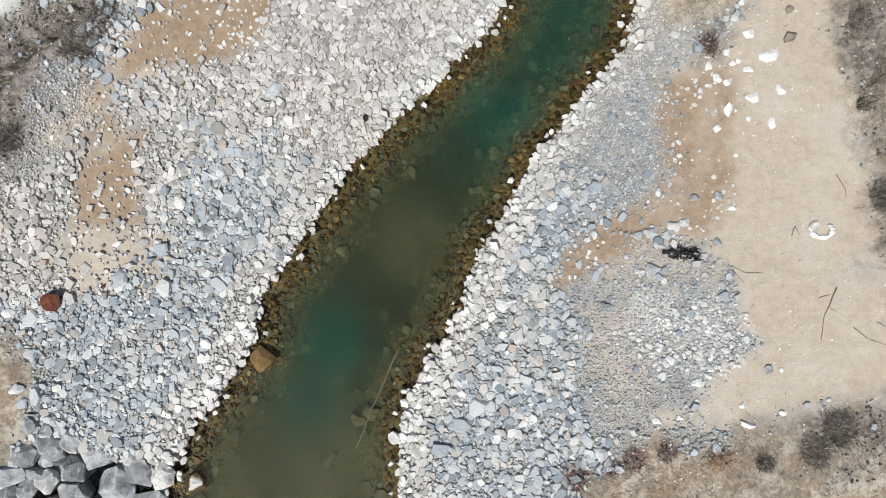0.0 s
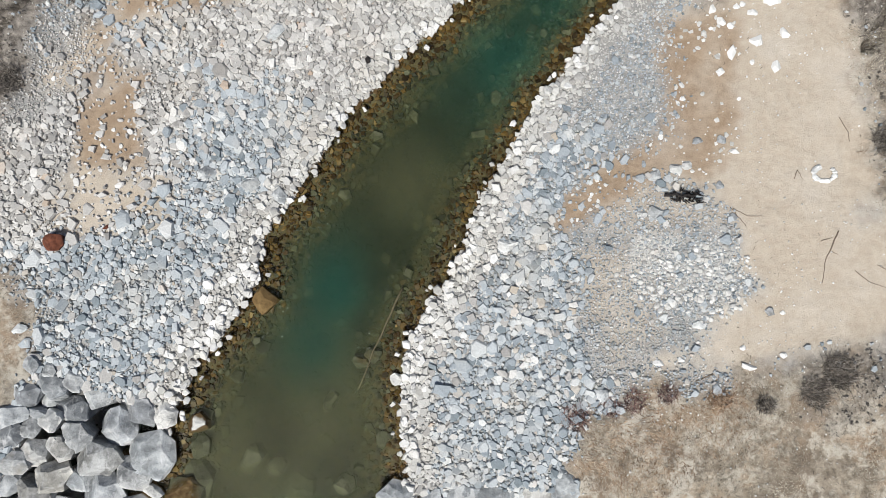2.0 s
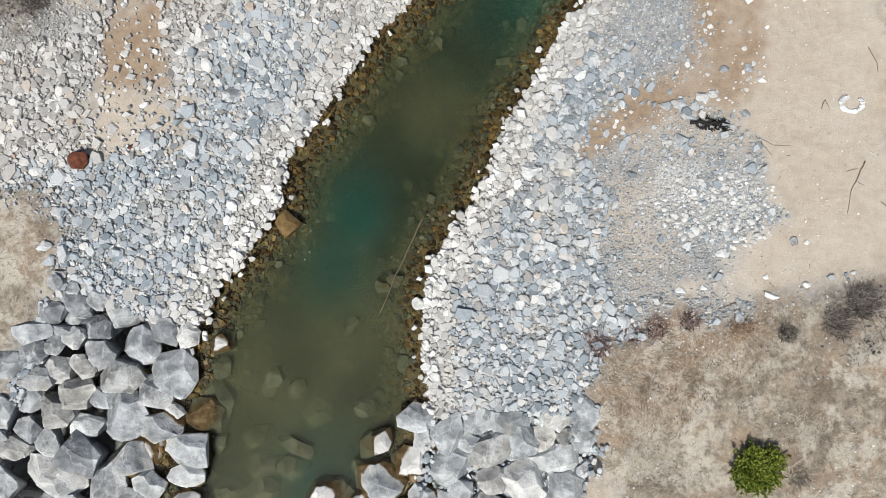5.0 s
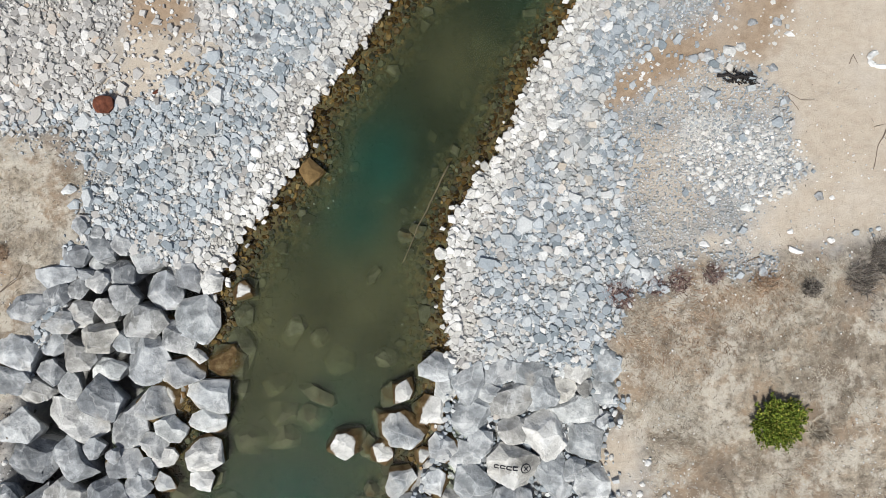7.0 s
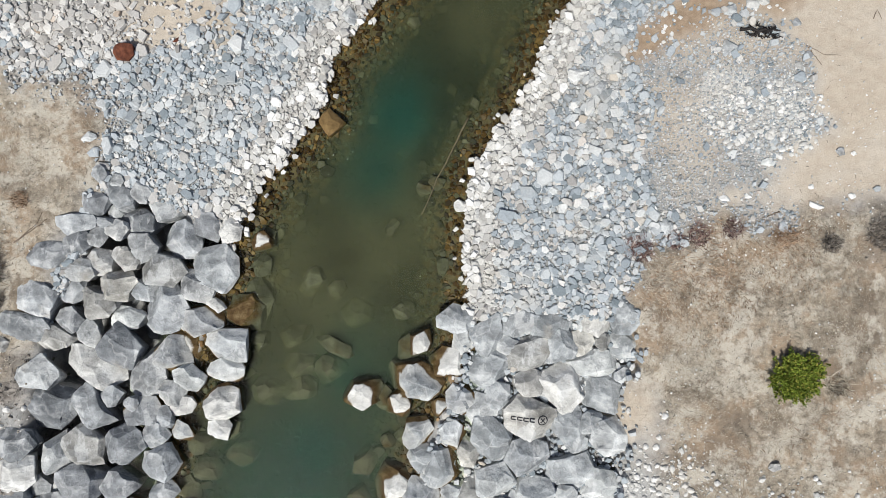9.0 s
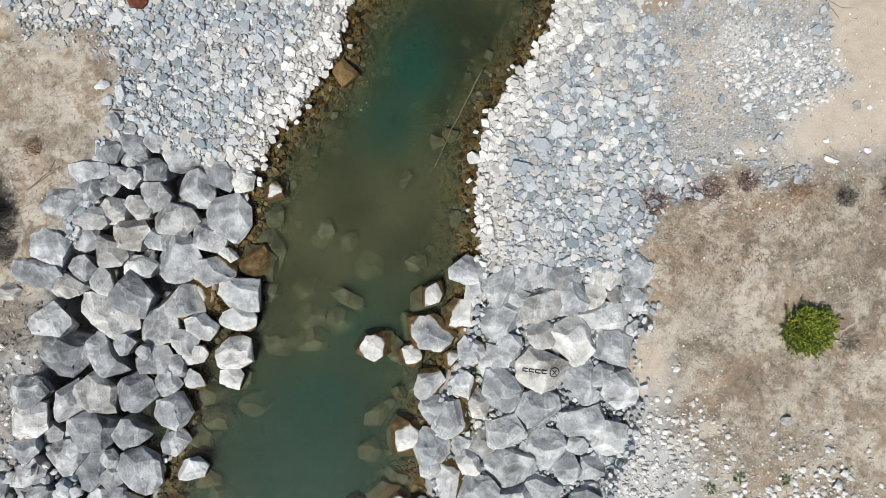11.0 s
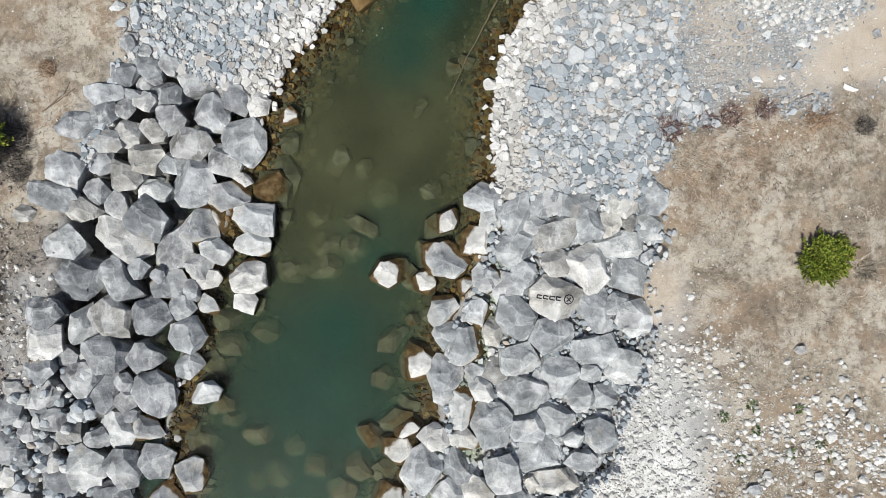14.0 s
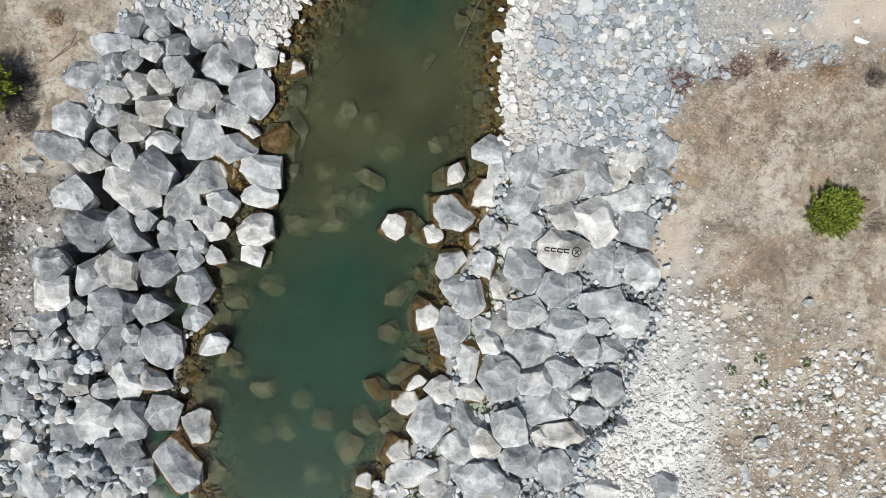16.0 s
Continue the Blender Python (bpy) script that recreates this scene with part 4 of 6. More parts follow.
boulder(-0.58, -7.96, 0.52, 0.40, -36, "white", group="boulders of the east bank")
boulder(0.11, -8.03, 1.11, 0.63, 4, "grey", group="boulders of the east bank")
boulder(0.74, -7.63, 0.88, 0.63, 54, "pale", group="boulders of the east bank")
boulder(1.29, -7.55, 0.44, 0.34, 4, "pale", group="boulders of the east bank")
boulder(1.58, -7.95, 0.54, 0.57, 4, "pale", group="boulders of the east bank")
boulder(1.17, -7.98, 0.48, 0.46, 4, "pale", group="boulders of the east bank")
boulder(-0.95, -8.29, 0.82, 0.63, 84, "grey", group="boulders of the east bank")
boulder(-0.34, -8.56, 0.71, 0.82, 4, "pale", group="boulders of the east bank")
boulder(0.25, -8.59, 0.69, 0.52, 24, "grey", group="boulders of the east bank")
boulder(0.78, -8.42, 0.82, 0.50, -24, "pale", group="boulders of the east bank")
boulder(0.49, -9.07, 0.96, 0.82, 14, "pale", group="boulders of the east bank")
boulder(-1.36, -8.83, 0.50, 0.48, 4, "white", group="boulders of the east bank")
boulder(-0.87, -8.86, 0.50, 0.44, 4, "tan", group="boulders of the east bank")
boulder(-1.52, -9.43, 0.92, 0.75, 64, "grey", group="boulders of the east bank")
boulder(-0.91, -9.35, 0.73, 0.69, -16, "grey", group="boulders of the east bank")
boulder(-0.13, -9.39, 0.69, 0.69, -6, "pale", group="boulders of the east bank")
boulder(-0.54, -9.76, 0.69, 0.48, -51, "tan", group="boulders of the east bank")
boulder(0.84, -9.51, 0.82, 0.48, -1, "tan", group="boulders of the east bank")
boulder(0.14, -10.00, 0.84, 0.61, -1, "pale", group="boulders of the east bank")
boulder(0.76, -10.11, 0.69, 0.71, 24, "grey", group="boulders of the east bank")
boulder(-0.98, -9.89, 0.69, 0.59, -26, "grey", group="boulders of the east bank")
boulder(-1.81, -10.36, 1.01, 0.61, 9, "grey", group="boulders of the east bank")
boulder(-0.58, -10.35, 0.86, 0.65, 4, "grey", group="boulders of the east bank")
boulder(-0.14, -10.52, 0.63, 0.42, 4, "pale", group="boulders of the east bank")
boulder(-1.30, -10.29, 0.52, 0.48, 4, "tan", group="boulders of the east bank")
boulder(-2.13, -10.72, 0.67, 0.27, 4, "pale", group="boulders of the east bank")
boulder(-1.39, -10.59, 0.48, 0.42, 4, "white", group="boulders of the east bank")
boulder(1.56, -8.62, 0.61, 0.67, 4, "pale", group="boulders of the east bank")
boulder(1.28, -9.08, 0.52, 0.42, 4, "pale", group="boulders of the east bank")
boulder(2.63, -10.22, 0.48, 0.59, 24, "pale", group="boulders of the east bank")
boulder(1.48, -10.33, 0.63, 0.40, 4, "white", group="boulders of the east bank")
boulder(1.83, -4.90, 0.29, 0.25, 4, "tan", group="boulders of the east bank")
boulder(1.09, -6.26, 0.31, 0.31, 4, "pale", group="boulders of the east bank")
boulder(1.68, -6.31, 0.42, 0.42, 4, "pale", group="boulders of the east bank")
boulder(0.45, -9.54, 0.36, 0.29, 4, "tan", group="boulders of the east bank")
boulder(1.07, -8.71, 0.36, 0.29, 4, "pale", group="boulders of the east bank")
boulder(-0.95, -6.15, 0.36, 0.31, 4, "grey", group="boulders of the east bank")
# rocks in the creek, some awash and some sunk
boulder(-2.32, -6.01, 0.50, 0.40, 29, "white", 0.14, "white-topped limestone rock standing in the creek, brown at the waterline", "rocks in the creek", awash=True)
boulder(-1.95, -6.08, 0.50, 0.36, 84, "tan", 0.00, "sunken algae-brown limestone rock in the creek", "rocks in the creek")
boulder(-1.69, -6.11, 0.34, 0.28, 84, "white", 0.13, "white-topped limestone rock standing in the creek, brown at the waterline", "rocks in the creek", awash=True)
boulder(-1.40, -5.72, 0.77, 0.46, -26, "pale", 0.20, "white-topped limestone rock standing in the creek, brown at the waterline", "rocks in the creek", awash=True)
boulder(-1.34, -5.04, 0.26, 0.30, 4, "white", 0.14, "white-topped limestone rock standing in the creek, brown at the waterline", "rocks in the creek", awash=True)
boulder(-1.52, -5.18, 0.60, 0.44, 34, "tan", 0.00, "sunken algae-brown limestone rock in the creek", "rocks in the creek")
boulder(-1.73, -7.58, 0.50, 0.44, 64, "white", 0.15, "white-topped limestone rock standing in the creek, brown at the waterline", "rocks in the creek", awash=True)
boulder(-2.51, -8.93, 0.60, 0.40, -16, "tan", 0.04, "sunken algae-brown limestone rock in the creek", "rocks in the creek")
boulder(-2.04, -8.65, 0.69, 0.46, 34, "tan", 0.00, "sunken algae-brown limestone rock in the creek", "rocks in the creek")
boulder(-1.83, -8.78, 0.40, 0.26, 34, "white", 0.12, "white-topped limestone rock standing in the creek, brown at the waterline", "rocks in the creek", awash=True)
boulder(-1.89, -9.12, 0.52, 0.36, 14, "tan", 0.14, "white-topped limestone rock standing in the creek, brown at the waterline", "rocks in the creek", awash=True)
boulder(-2.04, -10.01, 0.52, 0.46, 14, "tan", 0.13, "white-topped limestone rock standing in the creek, brown at the waterline", "rocks in the creek", awash=True)
boulder(-2.64, -10.69, 0.44, 0.58, 4, "tan", 0.02, "sunken algae-brown limestone rock in the creek", "rocks in the creek")
boulder(-2.58, -10.57, 0.30, 0.30, 4, "white", 0.12, "white-topped limestone rock standing in the creek, brown at the waterline", "rocks in the creek", awash=True)
boulder(-1.38, -8.30, 0.46, 0.34, 4, "tan", 0.04, "sunken algae-brown limestone rock in the creek", "rocks in the creek")
boulder(-4.25, -3.33, 0.56, 0.34, 24, "tan", -0.02, "sunken algae-brown limestone rock in the creek", "rocks in the creek")
boulder(-4.23, -3.38, 0.28, 0.22, 24, "white", 0.10, "white-topped limestone rock standing in the creek, brown at the waterline", "rocks in the creek", awash=True)
boulder(-4.58, -4.60, 0.62, 0.48, -6, "tan", 0.06, "white-topped limestone rock standing in the creek, brown at the waterline", "rocks in the creek", awash=True)
boulder(-5.40, -5.36, 0.54, 0.30, 84, "tan", 0.09, "white-topped limestone rock standing in the creek, brown at the waterline", "rocks in the creek", awash=True)
boulder(-4.28, -4.38, 0.56, 0.73, 29, "grey", -0.03, "sunken algae-brown limestone rock in the creek", "rocks in the creek")
boulder(-5.49, -8.24, 0.56, 0.40, 14, "tan", 0.00, "sunken algae-brown limestone rock in the creek", "rocks in the creek")
boulder(-5.22, -8.57, 0.60, 0.40, 14, "tan", -0.03, "sunken algae-brown limestone rock in the creek", "rocks in the creek")
boulder(-5.58, -9.26, 0.75, 0.60, 14, "tan", -0.02, "sunken algae-brown limestone rock in the creek", "rocks in the creek")
boulder(-5.76, -8.95, 0.40, 0.24, 24, "tan", 0.04, "sunken algae-brown limestone rock in the creek", "rocks in the creek")
boulder(-4.52, -9.09, 0.64, 0.44, -1, "grey", -0.07, "sunken algae-brown limestone rock in the creek", "rocks in the creek")
boulder(-5.41, -7.86, 0.52, 0.54, 24, "grey", -0.03, "sunken algae-brown limestone rock in the creek", "rocks in the creek")
boulder(-5.07, -7.49, 0.56, 0.44, 4, "grey", -0.05, "sunken algae-brown limestone rock in the creek", "rocks in the creek")
boulder(-5.21, -7.01, 0.60, 0.40, 24, "grey", -0.03, "sunken algae-brown limestone rock in the creek", "rocks in the creek")
boulder(-4.71, -6.73, 0.50, 0.44, 14, "grey", -0.07, "sunken algae-brown limestone rock in the creek", "rocks in the creek")
boulder(-4.49, -7.23, 0.60, 0.50, 14, "grey", -0.11, "sunken algae-brown limestone rock in the creek", "rocks in the creek")
boulder(-4.09, -6.08, 0.69, 0.50, 19, "grey", -0.07, "sunken algae-brown limestone rock in the creek", "rocks in the creek")
boulder(-3.50, -5.63, 0.64, 0.54, -26, "grey", -0.09, "sunken algae-brown limestone rock in the creek", "rocks in the creek")
boulder(-3.03, -5.60, 0.50, 0.52, 34, "grey", -0.07, "sunken algae-brown limestone rock in the creek", "rocks in the creek")
boulder(-3.52, -6.03, 0.83, 0.34, 19, "grey", -0.09, "sunken algae-brown limestone rock in the creek", "rocks in the creek")
boulder(-2.90, -5.22, 0.79, 0.22, -24, "grey", -0.05, "sunken algae-brown limestone rock in the creek", "rocks in the creek")
boulder(-3.36, -4.06, 0.34, 0.64, -11, "grey", -0.08, "sunken algae-brown limestone rock in the creek", "rocks in the creek")
boulder(-2.92, -4.19, 0.34, 0.40, -26, "grey", -0.11, "sunken algae-brown limestone rock in the creek", "rocks in the creek")
boulder(-2.54, -4.62, 0.60, 0.56, 24, "grey", -0.15, "sunken algae-brown limestone rock in the creek", "rocks in the creek")
boulder(-1.71, -4.53, 0.44, 0.40, 29, "grey", -0.07, "sunken algae-brown limestone rock in the creek", "rocks in the creek")
boulder(-3.69, -5.10, 0.50, 0.36, 4, "grey", -0.15, "sunken algae-brown limestone rock in the creek", "rocks in the creek")
boulder(-4.34, -5.15, 0.46, 0.40, 4, "grey", -0.07, "sunken algae-brown limestone rock in the creek", "rocks in the creek")
boulder(-4.27, -3.82, 0.50, 0.34, 29, "grey", -0.05, "sunken algae-brown limestone rock in the creek", "rocks in the creek")
boulder(-4.12, -9.81, 0.60, 0.54, 4, "grey", -0.11, "sunken algae-brown limestone rock in the creek", "rocks in the creek")
boulder(-3.44, -9.62, 0.48, 0.46, 14, "grey", -0.09, "sunken algae-brown limestone rock in the creek", "rocks in the creek")
boulder(-2.95, -10.07, 0.56, 0.69, 24, "grey", -0.05, "sunken algae-brown limestone rock in the creek", "rocks in the creek")
boulder(-2.67, -9.53, 0.56, 0.60, 14, "grey", -0.05, "sunken algae-brown limestone rock in the creek", "rocks in the creek")
boulder(-3.54, -10.60, 0.50, 0.46, 4, "grey", -0.15, "sunken algae-brown limestone rock in the creek", "rocks in the creek")
boulder(-5.01, -8.82, 0.40, 0.40, 4, "grey", -0.10, "sunken algae-brown limestone rock in the creek", "rocks in the creek")
boulder(-3.84, -9.26, 0.44, 0.36, 24, "grey", -0.13, "sunken algae-brown limestone rock in the creek", "rocks in the creek")
boulder(-2.15, -9.54, 0.50, 0.40, 4, "grey", -0.03, "sunken algae-brown limestone rock in the creek", "rocks in the creek")
boulder(-2.26, -7.23, 0.54, 0.44, 64, "grey", -0.07, "sunken algae-brown limestone rock in the creek", "rocks in the creek")
boulder(-2.36, -7.91, 0.50, 0.44, 4, "grey", -0.07, "sunken algae-brown limestone rock in the creek", "rocks in the creek")
boulder(-1.82, -8.33, 0.50, 0.40, 4, "grey", -0.05, "sunken algae-brown limestone rock in the creek", "rocks in the creek")
boulder(-5.39, -10.75, 0.69, 0.50, 39, "tan", -0.03, "sunken algae-brown limestone rock in the creek", "rocks in the creek")
boulder(-5.52, -10.09, 0.54, 0.44, 4, "grey", -0.03, "sunken algae-brown limestone rock in the creek", "rocks in the creek")
boulder(-4.53, -9.94, 0.50, 0.40, 4, "grey", -0.15, "sunken algae-brown limestone rock in the creek", "rocks in the creek")
boulder(-1.20, -2.20, 0.34, 0.30, 34, "tan", -0.03, "sunken algae-brown limestone rock in the creek", "rocks in the creek")
boulder(-1.04, -3.71, 0.24, 0.44, 4, "grey", -0.07, "sunken algae-brown limestone rock in the creek", "rocks in the creek")
boulder(-1.97, -3.04, 0.40, 0.20, 74, "grey", -0.11, "sunken algae-brown limestone rock in the creek", "rocks in the creek")
boulder(-1.57, -6.71, 0.40, 0.30, 4, "dark", -0.03, "sunken algae-brown limestone rock in the creek", "rocks in the creek")
boulder(-1.87, -6.84, 0.30, 0.26, 4, "dark", -0.03, "sunken algae-brown limestone rock in the creek", "rocks in the creek")

# ---- crushed stone of the banks ----
FINE_ZONES = [
    [(3.66, 5.92), (5.44, 5.92), (5.27, 3.70), (5.22, 1.84), (4.48, 0.92), (3.17, 0.92), (2.88, 1.84), (2.07, 1.84), (2.90, 3.39), (3.54, 4.65)],
    [(2.24, -0.08), (2.26, 0.82), (3.27, 0.92), (5.69, 0.92), (5.91, -1.77), (6.70, -2.06), (5.20, -2.82), (3.12, -2.91), (2.72, -2.43), (2.33, -1.27)],
    [(-6.88, 3.99), (-6.18, 3.88), (-6.04, 3.16), (-6.62, 2.34), (-7.79, 1.53), (-8.76, 0.92), (-8.82, 2.13)],
    [(-8.68, -0.67), (-7.09, -0.87), (-6.37, -1.85), (-7.05, -2.04), (-8.61, -2.41)],
    [(6.96, 4.86), (8.30, 4.87), (8.28, -0.09), (7.27, -0.08), (7.20, 3.18)],
]
WHITE_ZONES = [
    [(1.76, -6.57), (2.67, -6.70), (4.51, -7.58), (6.35, -8.35), (8.69, -8.29), (9.02, -12.26), (1.51, -12.82), (1.00, -9.83), (1.69, -8.28), (2.13, -7.54)],
    [(3.12, -0.85), (4.03, -0.28), (5.05, -0.20), (5.40, -0.90), (5.00, -1.45), (3.70, -1.50)],
    [(-11.94, -5.98), (-9.20, -5.81), (-8.63, -6.97), (-8.75, -8.49), (-11.79, -8.90)],
]
BARE_ZONES = [[(-11.90, -2.60), (-7.20, -2.40), (-7.60, -3.60), (-7.85, -5.00), (-8.00, -8.40), (-11.90, -8.90)], [(2.05, -4.90), (3.20, -4.90), (3.40, -7.80), (1.90, -8.20), (2.30, -6.80)]]
RUSSET_ZONES = [[(2.60, -3.35), (4.20, -3.10), (4.30, -4.10), (3.20, -4.60), (2.50, -4.20)], [(4.60, -2.80), (5.30, -2.75), (5.20, -3.50), (4.60, -3.60)]]
MARGIN_ZONES = [[(5.11, -1.77), (10.24, -1.28), (10.20, -2.73), (6.40, -2.63), (5.10, -2.82)], [(7.21, 6.25), (8.58, 6.26), (8.48, -0.28), (7.26, -0.28)]]
CREAM_ZONES = [
    [(-3.06, 6.10), (2.32, 6.12), (0.86, 4.64), (-0.78, 3.06), (-1.78, 2.14), (-2.58, 1.93), (-3.00, 2.55), (-4.83, 3.16), (-5.37, 3.99)],
    [(-8.87, 3.15), (-5.46, 3.68), (-4.51, 2.55), (-4.77, 0.92), (-6.13, -0.08), (-8.69, -0.47)],
]
AREA = (-9.5, -12.0, 9.0, 6.8)


def gravel_chance(x, y):
    """Where the crushed stone lies."""
    d = land(x, y)
    bare = np.maximum.reduce([
        any_zone(SAND_ZONES[:1], x, y, 0.4, 0.6), 0.93 * any_zone(SAND_ZONES[1:2], x, y, 0.3, 0.3), 0.95 * any_zone(SAND_ZONES[2:3], x, y, 0.6, 1.1), 0.8 * any_zone(SAND_ZONES[3:], x, y, 0.8, 1.2), any_zone(LITTER_ZONES, x, y, 0.6),
        0.99 * peat(x, y), 0.88 * any_zone(DAMP_ZONES, x, y, 0.5, 0.6),
        0.97 * step(any_zone(BOULDER_ZONES, x, y, 0.4, 0.2), 0.5, 1.0), any_zone(WHITE_ZONES[:1], x, y, 0.4), any_zone(BARE_ZONES, x, y, 0.3, 0.4), 0.97 * any_zone(MARGIN_ZONES, x, y, 0.3, 0.4)])
    return np.where(d > -0.03, 1 - bare, 0.0)


def fine_part(x, y):
    return any_zone(FINE_ZONES, x, y, 0.6)


def cream_side(x, y):
    """1 where the stone is the warmer, paler kind, 0 where it is blue-grey."""
    return np.clip(any_zone(CREAM_ZONES, x, y, 1.4) + 0.3 * cloud(x, y, 0.6, 55) + 0.8 * (1 - step(land(x, y), 0.25, 0.7)), 0, 1)


PIECES = {}


def single(parent, material, x, y, size, up, limit=300):
    """Stones as pieces of their own: they share the pebble meshes."""
    if material.name not in PIECES:
        PIECES[material.name] = []
        for v, f in PEBBLES:
            me = bpy.data.meshes.new("stone")
            me.from_pydata(v.tolist(), [], f.tolist())
            me.materials.append(material)
            PIECES[material.name].append(me)
    z = height(x, y) + size * 0.03 + up
    for i in range(min(limit, len(x))):
        ob = new("stone", random.choice(PIECES[material.name]))
        ob.parent = parent
        ob.matrix_basis = pose(x[i], y[i], z[i], random.gauss(0, 6), random.gauss(0, 6), random.uniform(0, 360)) @ Matrix.Scale(size[i], 4)


def lay(gap, low, high, chance, names, sink, tilt=0.2, lift=0.0, pieces=False, shapes=PEBBLES):
    x, y = spread(AREA, gap, chance)
    size = low + (high - low) * RNG.uniform(0, 1, x.size) ** 2.4
    limed = RNG.uniform(size=x.size) > step(land(x, y) + 0.5 * (cloud(x, y, 1.6, 57) - 0.5), 0.30, 0.70)
    warm = (RNG.uniform(size=x.size) < cream_side(x, y)) & ~limed
    up = lift * RNG.uniform(0, 1, x.size)
    for pick, loose_stone, stone, label in ((warm, GRAVEL_CREAM, STONE_CREAM, names[0]), (~warm & ~limed, GRAVEL_BLUE, STONE_BLUE, names[1]), (limed, GRAVEL_LIMED, STONE_WHITE, names[2])):
        apart = pick & (size > 0.15) & (np.abs(y + 1.6) < 1.4) if pieces else np.zeros(x.size, bool)
        apart &= np.cumsum(apart) <= 300
        rest = pick & ~apart
        bed = stones("gravel", x[rest], y[rest], size[rest], loose_stone, label, sink, tilt, up[rest], shapes=shapes)
        if pieces:
            single(bed, stone, x[apart], y[apart], size[apart], up[apart])


lay(0.042, 0.035, 0.07, lambda x, y: gravel_chance(x, y) * fine_part(x, y) * (0.95 - 0.2 * any_zone(TAN_DUST_ZONES, x, y, 0.9)), ("fine cream stone chips on the creek bank", "fine blue-grey stone chips on the creek bank", "fine limed stone chips by the waterline"), -0.05, 0.25, 0.012, shapes=CHIPS)
lay(0.06, 0.06, 0.13, lambda x, y: gravel_chance(x, y) * (0.95 - 0.7 * fine_part(x, y) - 0.2 * any_zone(TAN_DUST_ZONES, x, y, 0.9)), ("small cream crushed stone on the creek bank", "small blue-grey crushed stone on the creek bank", "small limed white crushed stone by the waterline"), 0.08, 0.12, 0.025, shapes=CHIPS)
lay(0.078, 0.09, 0.25, lambda x, y: gravel_chance(x, y) * (1 - 0.94 * fine_part(x, y)) * (1 - 0.8 * any_zone(SAND_ZONES[2:], x, y, 0.8, 1.2)), ("coarse cream crushed stone on the creek bank", "coarse blue-grey crushed stone on the creek bank", "coarse limed white crushed stone by the waterline"), 0.10, 0.12, 0.03, True)
lay(0.36, 0.22, 0.42, lambda x, y: 0.5 * gravel_chance(x, y) * (1 - fine_part(x, y)) * (1 - 0.75 * cream_side(x, y)) * (land(x, y) > 0.7), ("large cream slabs among the crushed stone", "large blue-grey slabs among the crushed stone", "large limed slabs among the crushed stone"), 0.12, 0.10, 0.03)

# white stones by the east rock pile and in the fan above it
x, y = spread(AREA, 0.062, lambda x, y: np.maximum.reduce([
    any_zone(WHITE_ZONES[:1] + WHITE_ZONES[2:], x, y, 2.0, 1.6) * (0.30 + 0.5 * step(cloud(x, y, 1.3, 91), 0.35, 0.7)),
    0.8 * any_zone(CHALK_ZONES[:1], x, y, 0.8, 1.0) * step(cloud(x, y, 1.1, 92), 0.25, 0.5),
    0.85 * any_zone(WHITE_ZONES[1:2], x, y, 0.5, 0.6)]) * (land(x, y) > 0.1) * (1 - 0.9 * step(any_zone(BOULDER_ZONES, x, y, 0.3, 0.2), 0.5, 1.0)))
stones("gravel", x, y, 0.035 + 0.12 * RNG.uniform(0, 1, x.size) ** 2.4, GRAVEL_WHITE, "rounded white limestone cobbles beside the rock pile", 0.14, 0.25, 0.01 * RNG.uniform(0, 1, x.size), shapes=COBBLES)
x, y = spread(AREA, 0.045, lambda x, y: any_zone(CHALK_ZONES, x, y, 0.9, 1.4) * (0.25 + 0.7 * step(cloud(x, y, 0.8, 91), 0.35, 0.6)) * (land(x, y) > 0.1))
stones("gravel", x, y, RNG.uniform(0.025, 0.07, x.size), GRAVEL_WHITE, "fine white limestone chips beside the rock pile", -0.05, 0.2, 0.0, shapes=CHIPS)
x, y = spread(AREA, 0.05, lambda x, y: 0.55 * any_zone(WHITE_ZONES[:1], x, y, 2.0, 1.6) * step(cloud(x, y, 1.0, 93), 0.25, 0.6) * (land(x, y) > 0.1))
stones("gravel", x, y, RNG.uniform(0.018, 0.05, x.size), GRAVEL_WHITE, "fine white chips between the cobbles", 0.0, 0.3, shapes=CHIPS)
# thinly strewn white chips over sand and dry grass
x, y = spread(AREA, 0.10, lambda x, y: 0.34 * np.maximum(any_zone(SAND_ZONES, x, y), any_zone(LITTER_ZONES + PEAT_ZONES, x, y)) * (land(x, y) > 0.3) * (0.15 + 1.5 * step(cloud(x, y, 0.9, 66), 0.5, 0.75)))
stones("gravel", x, y, RNG.uniform(0.012, 0.06, x.size), GRAVEL_WHITE, "white stone chips strewn over sand and dry grass", 0.05, shapes=CHIPS)
x, y = spread(AREA, 0.10, lambda x, y: 0.42 * np.maximum(any_zone(SAND_ZONES[2:], x, y, 0.5), 0.8 * any_zone(DAMP_ZONES[:1], x, y, 0.5, 0.6)) * (0.3 + step(cloud(x, y, 1.1, 67), 0.45, 0.65)))
stones("gravel", x, y, RNG.uniform(0.03, 0.13, x.size), GRAVEL_WHITE, "white stones strewn over tan sand", 0.12, 0.15)
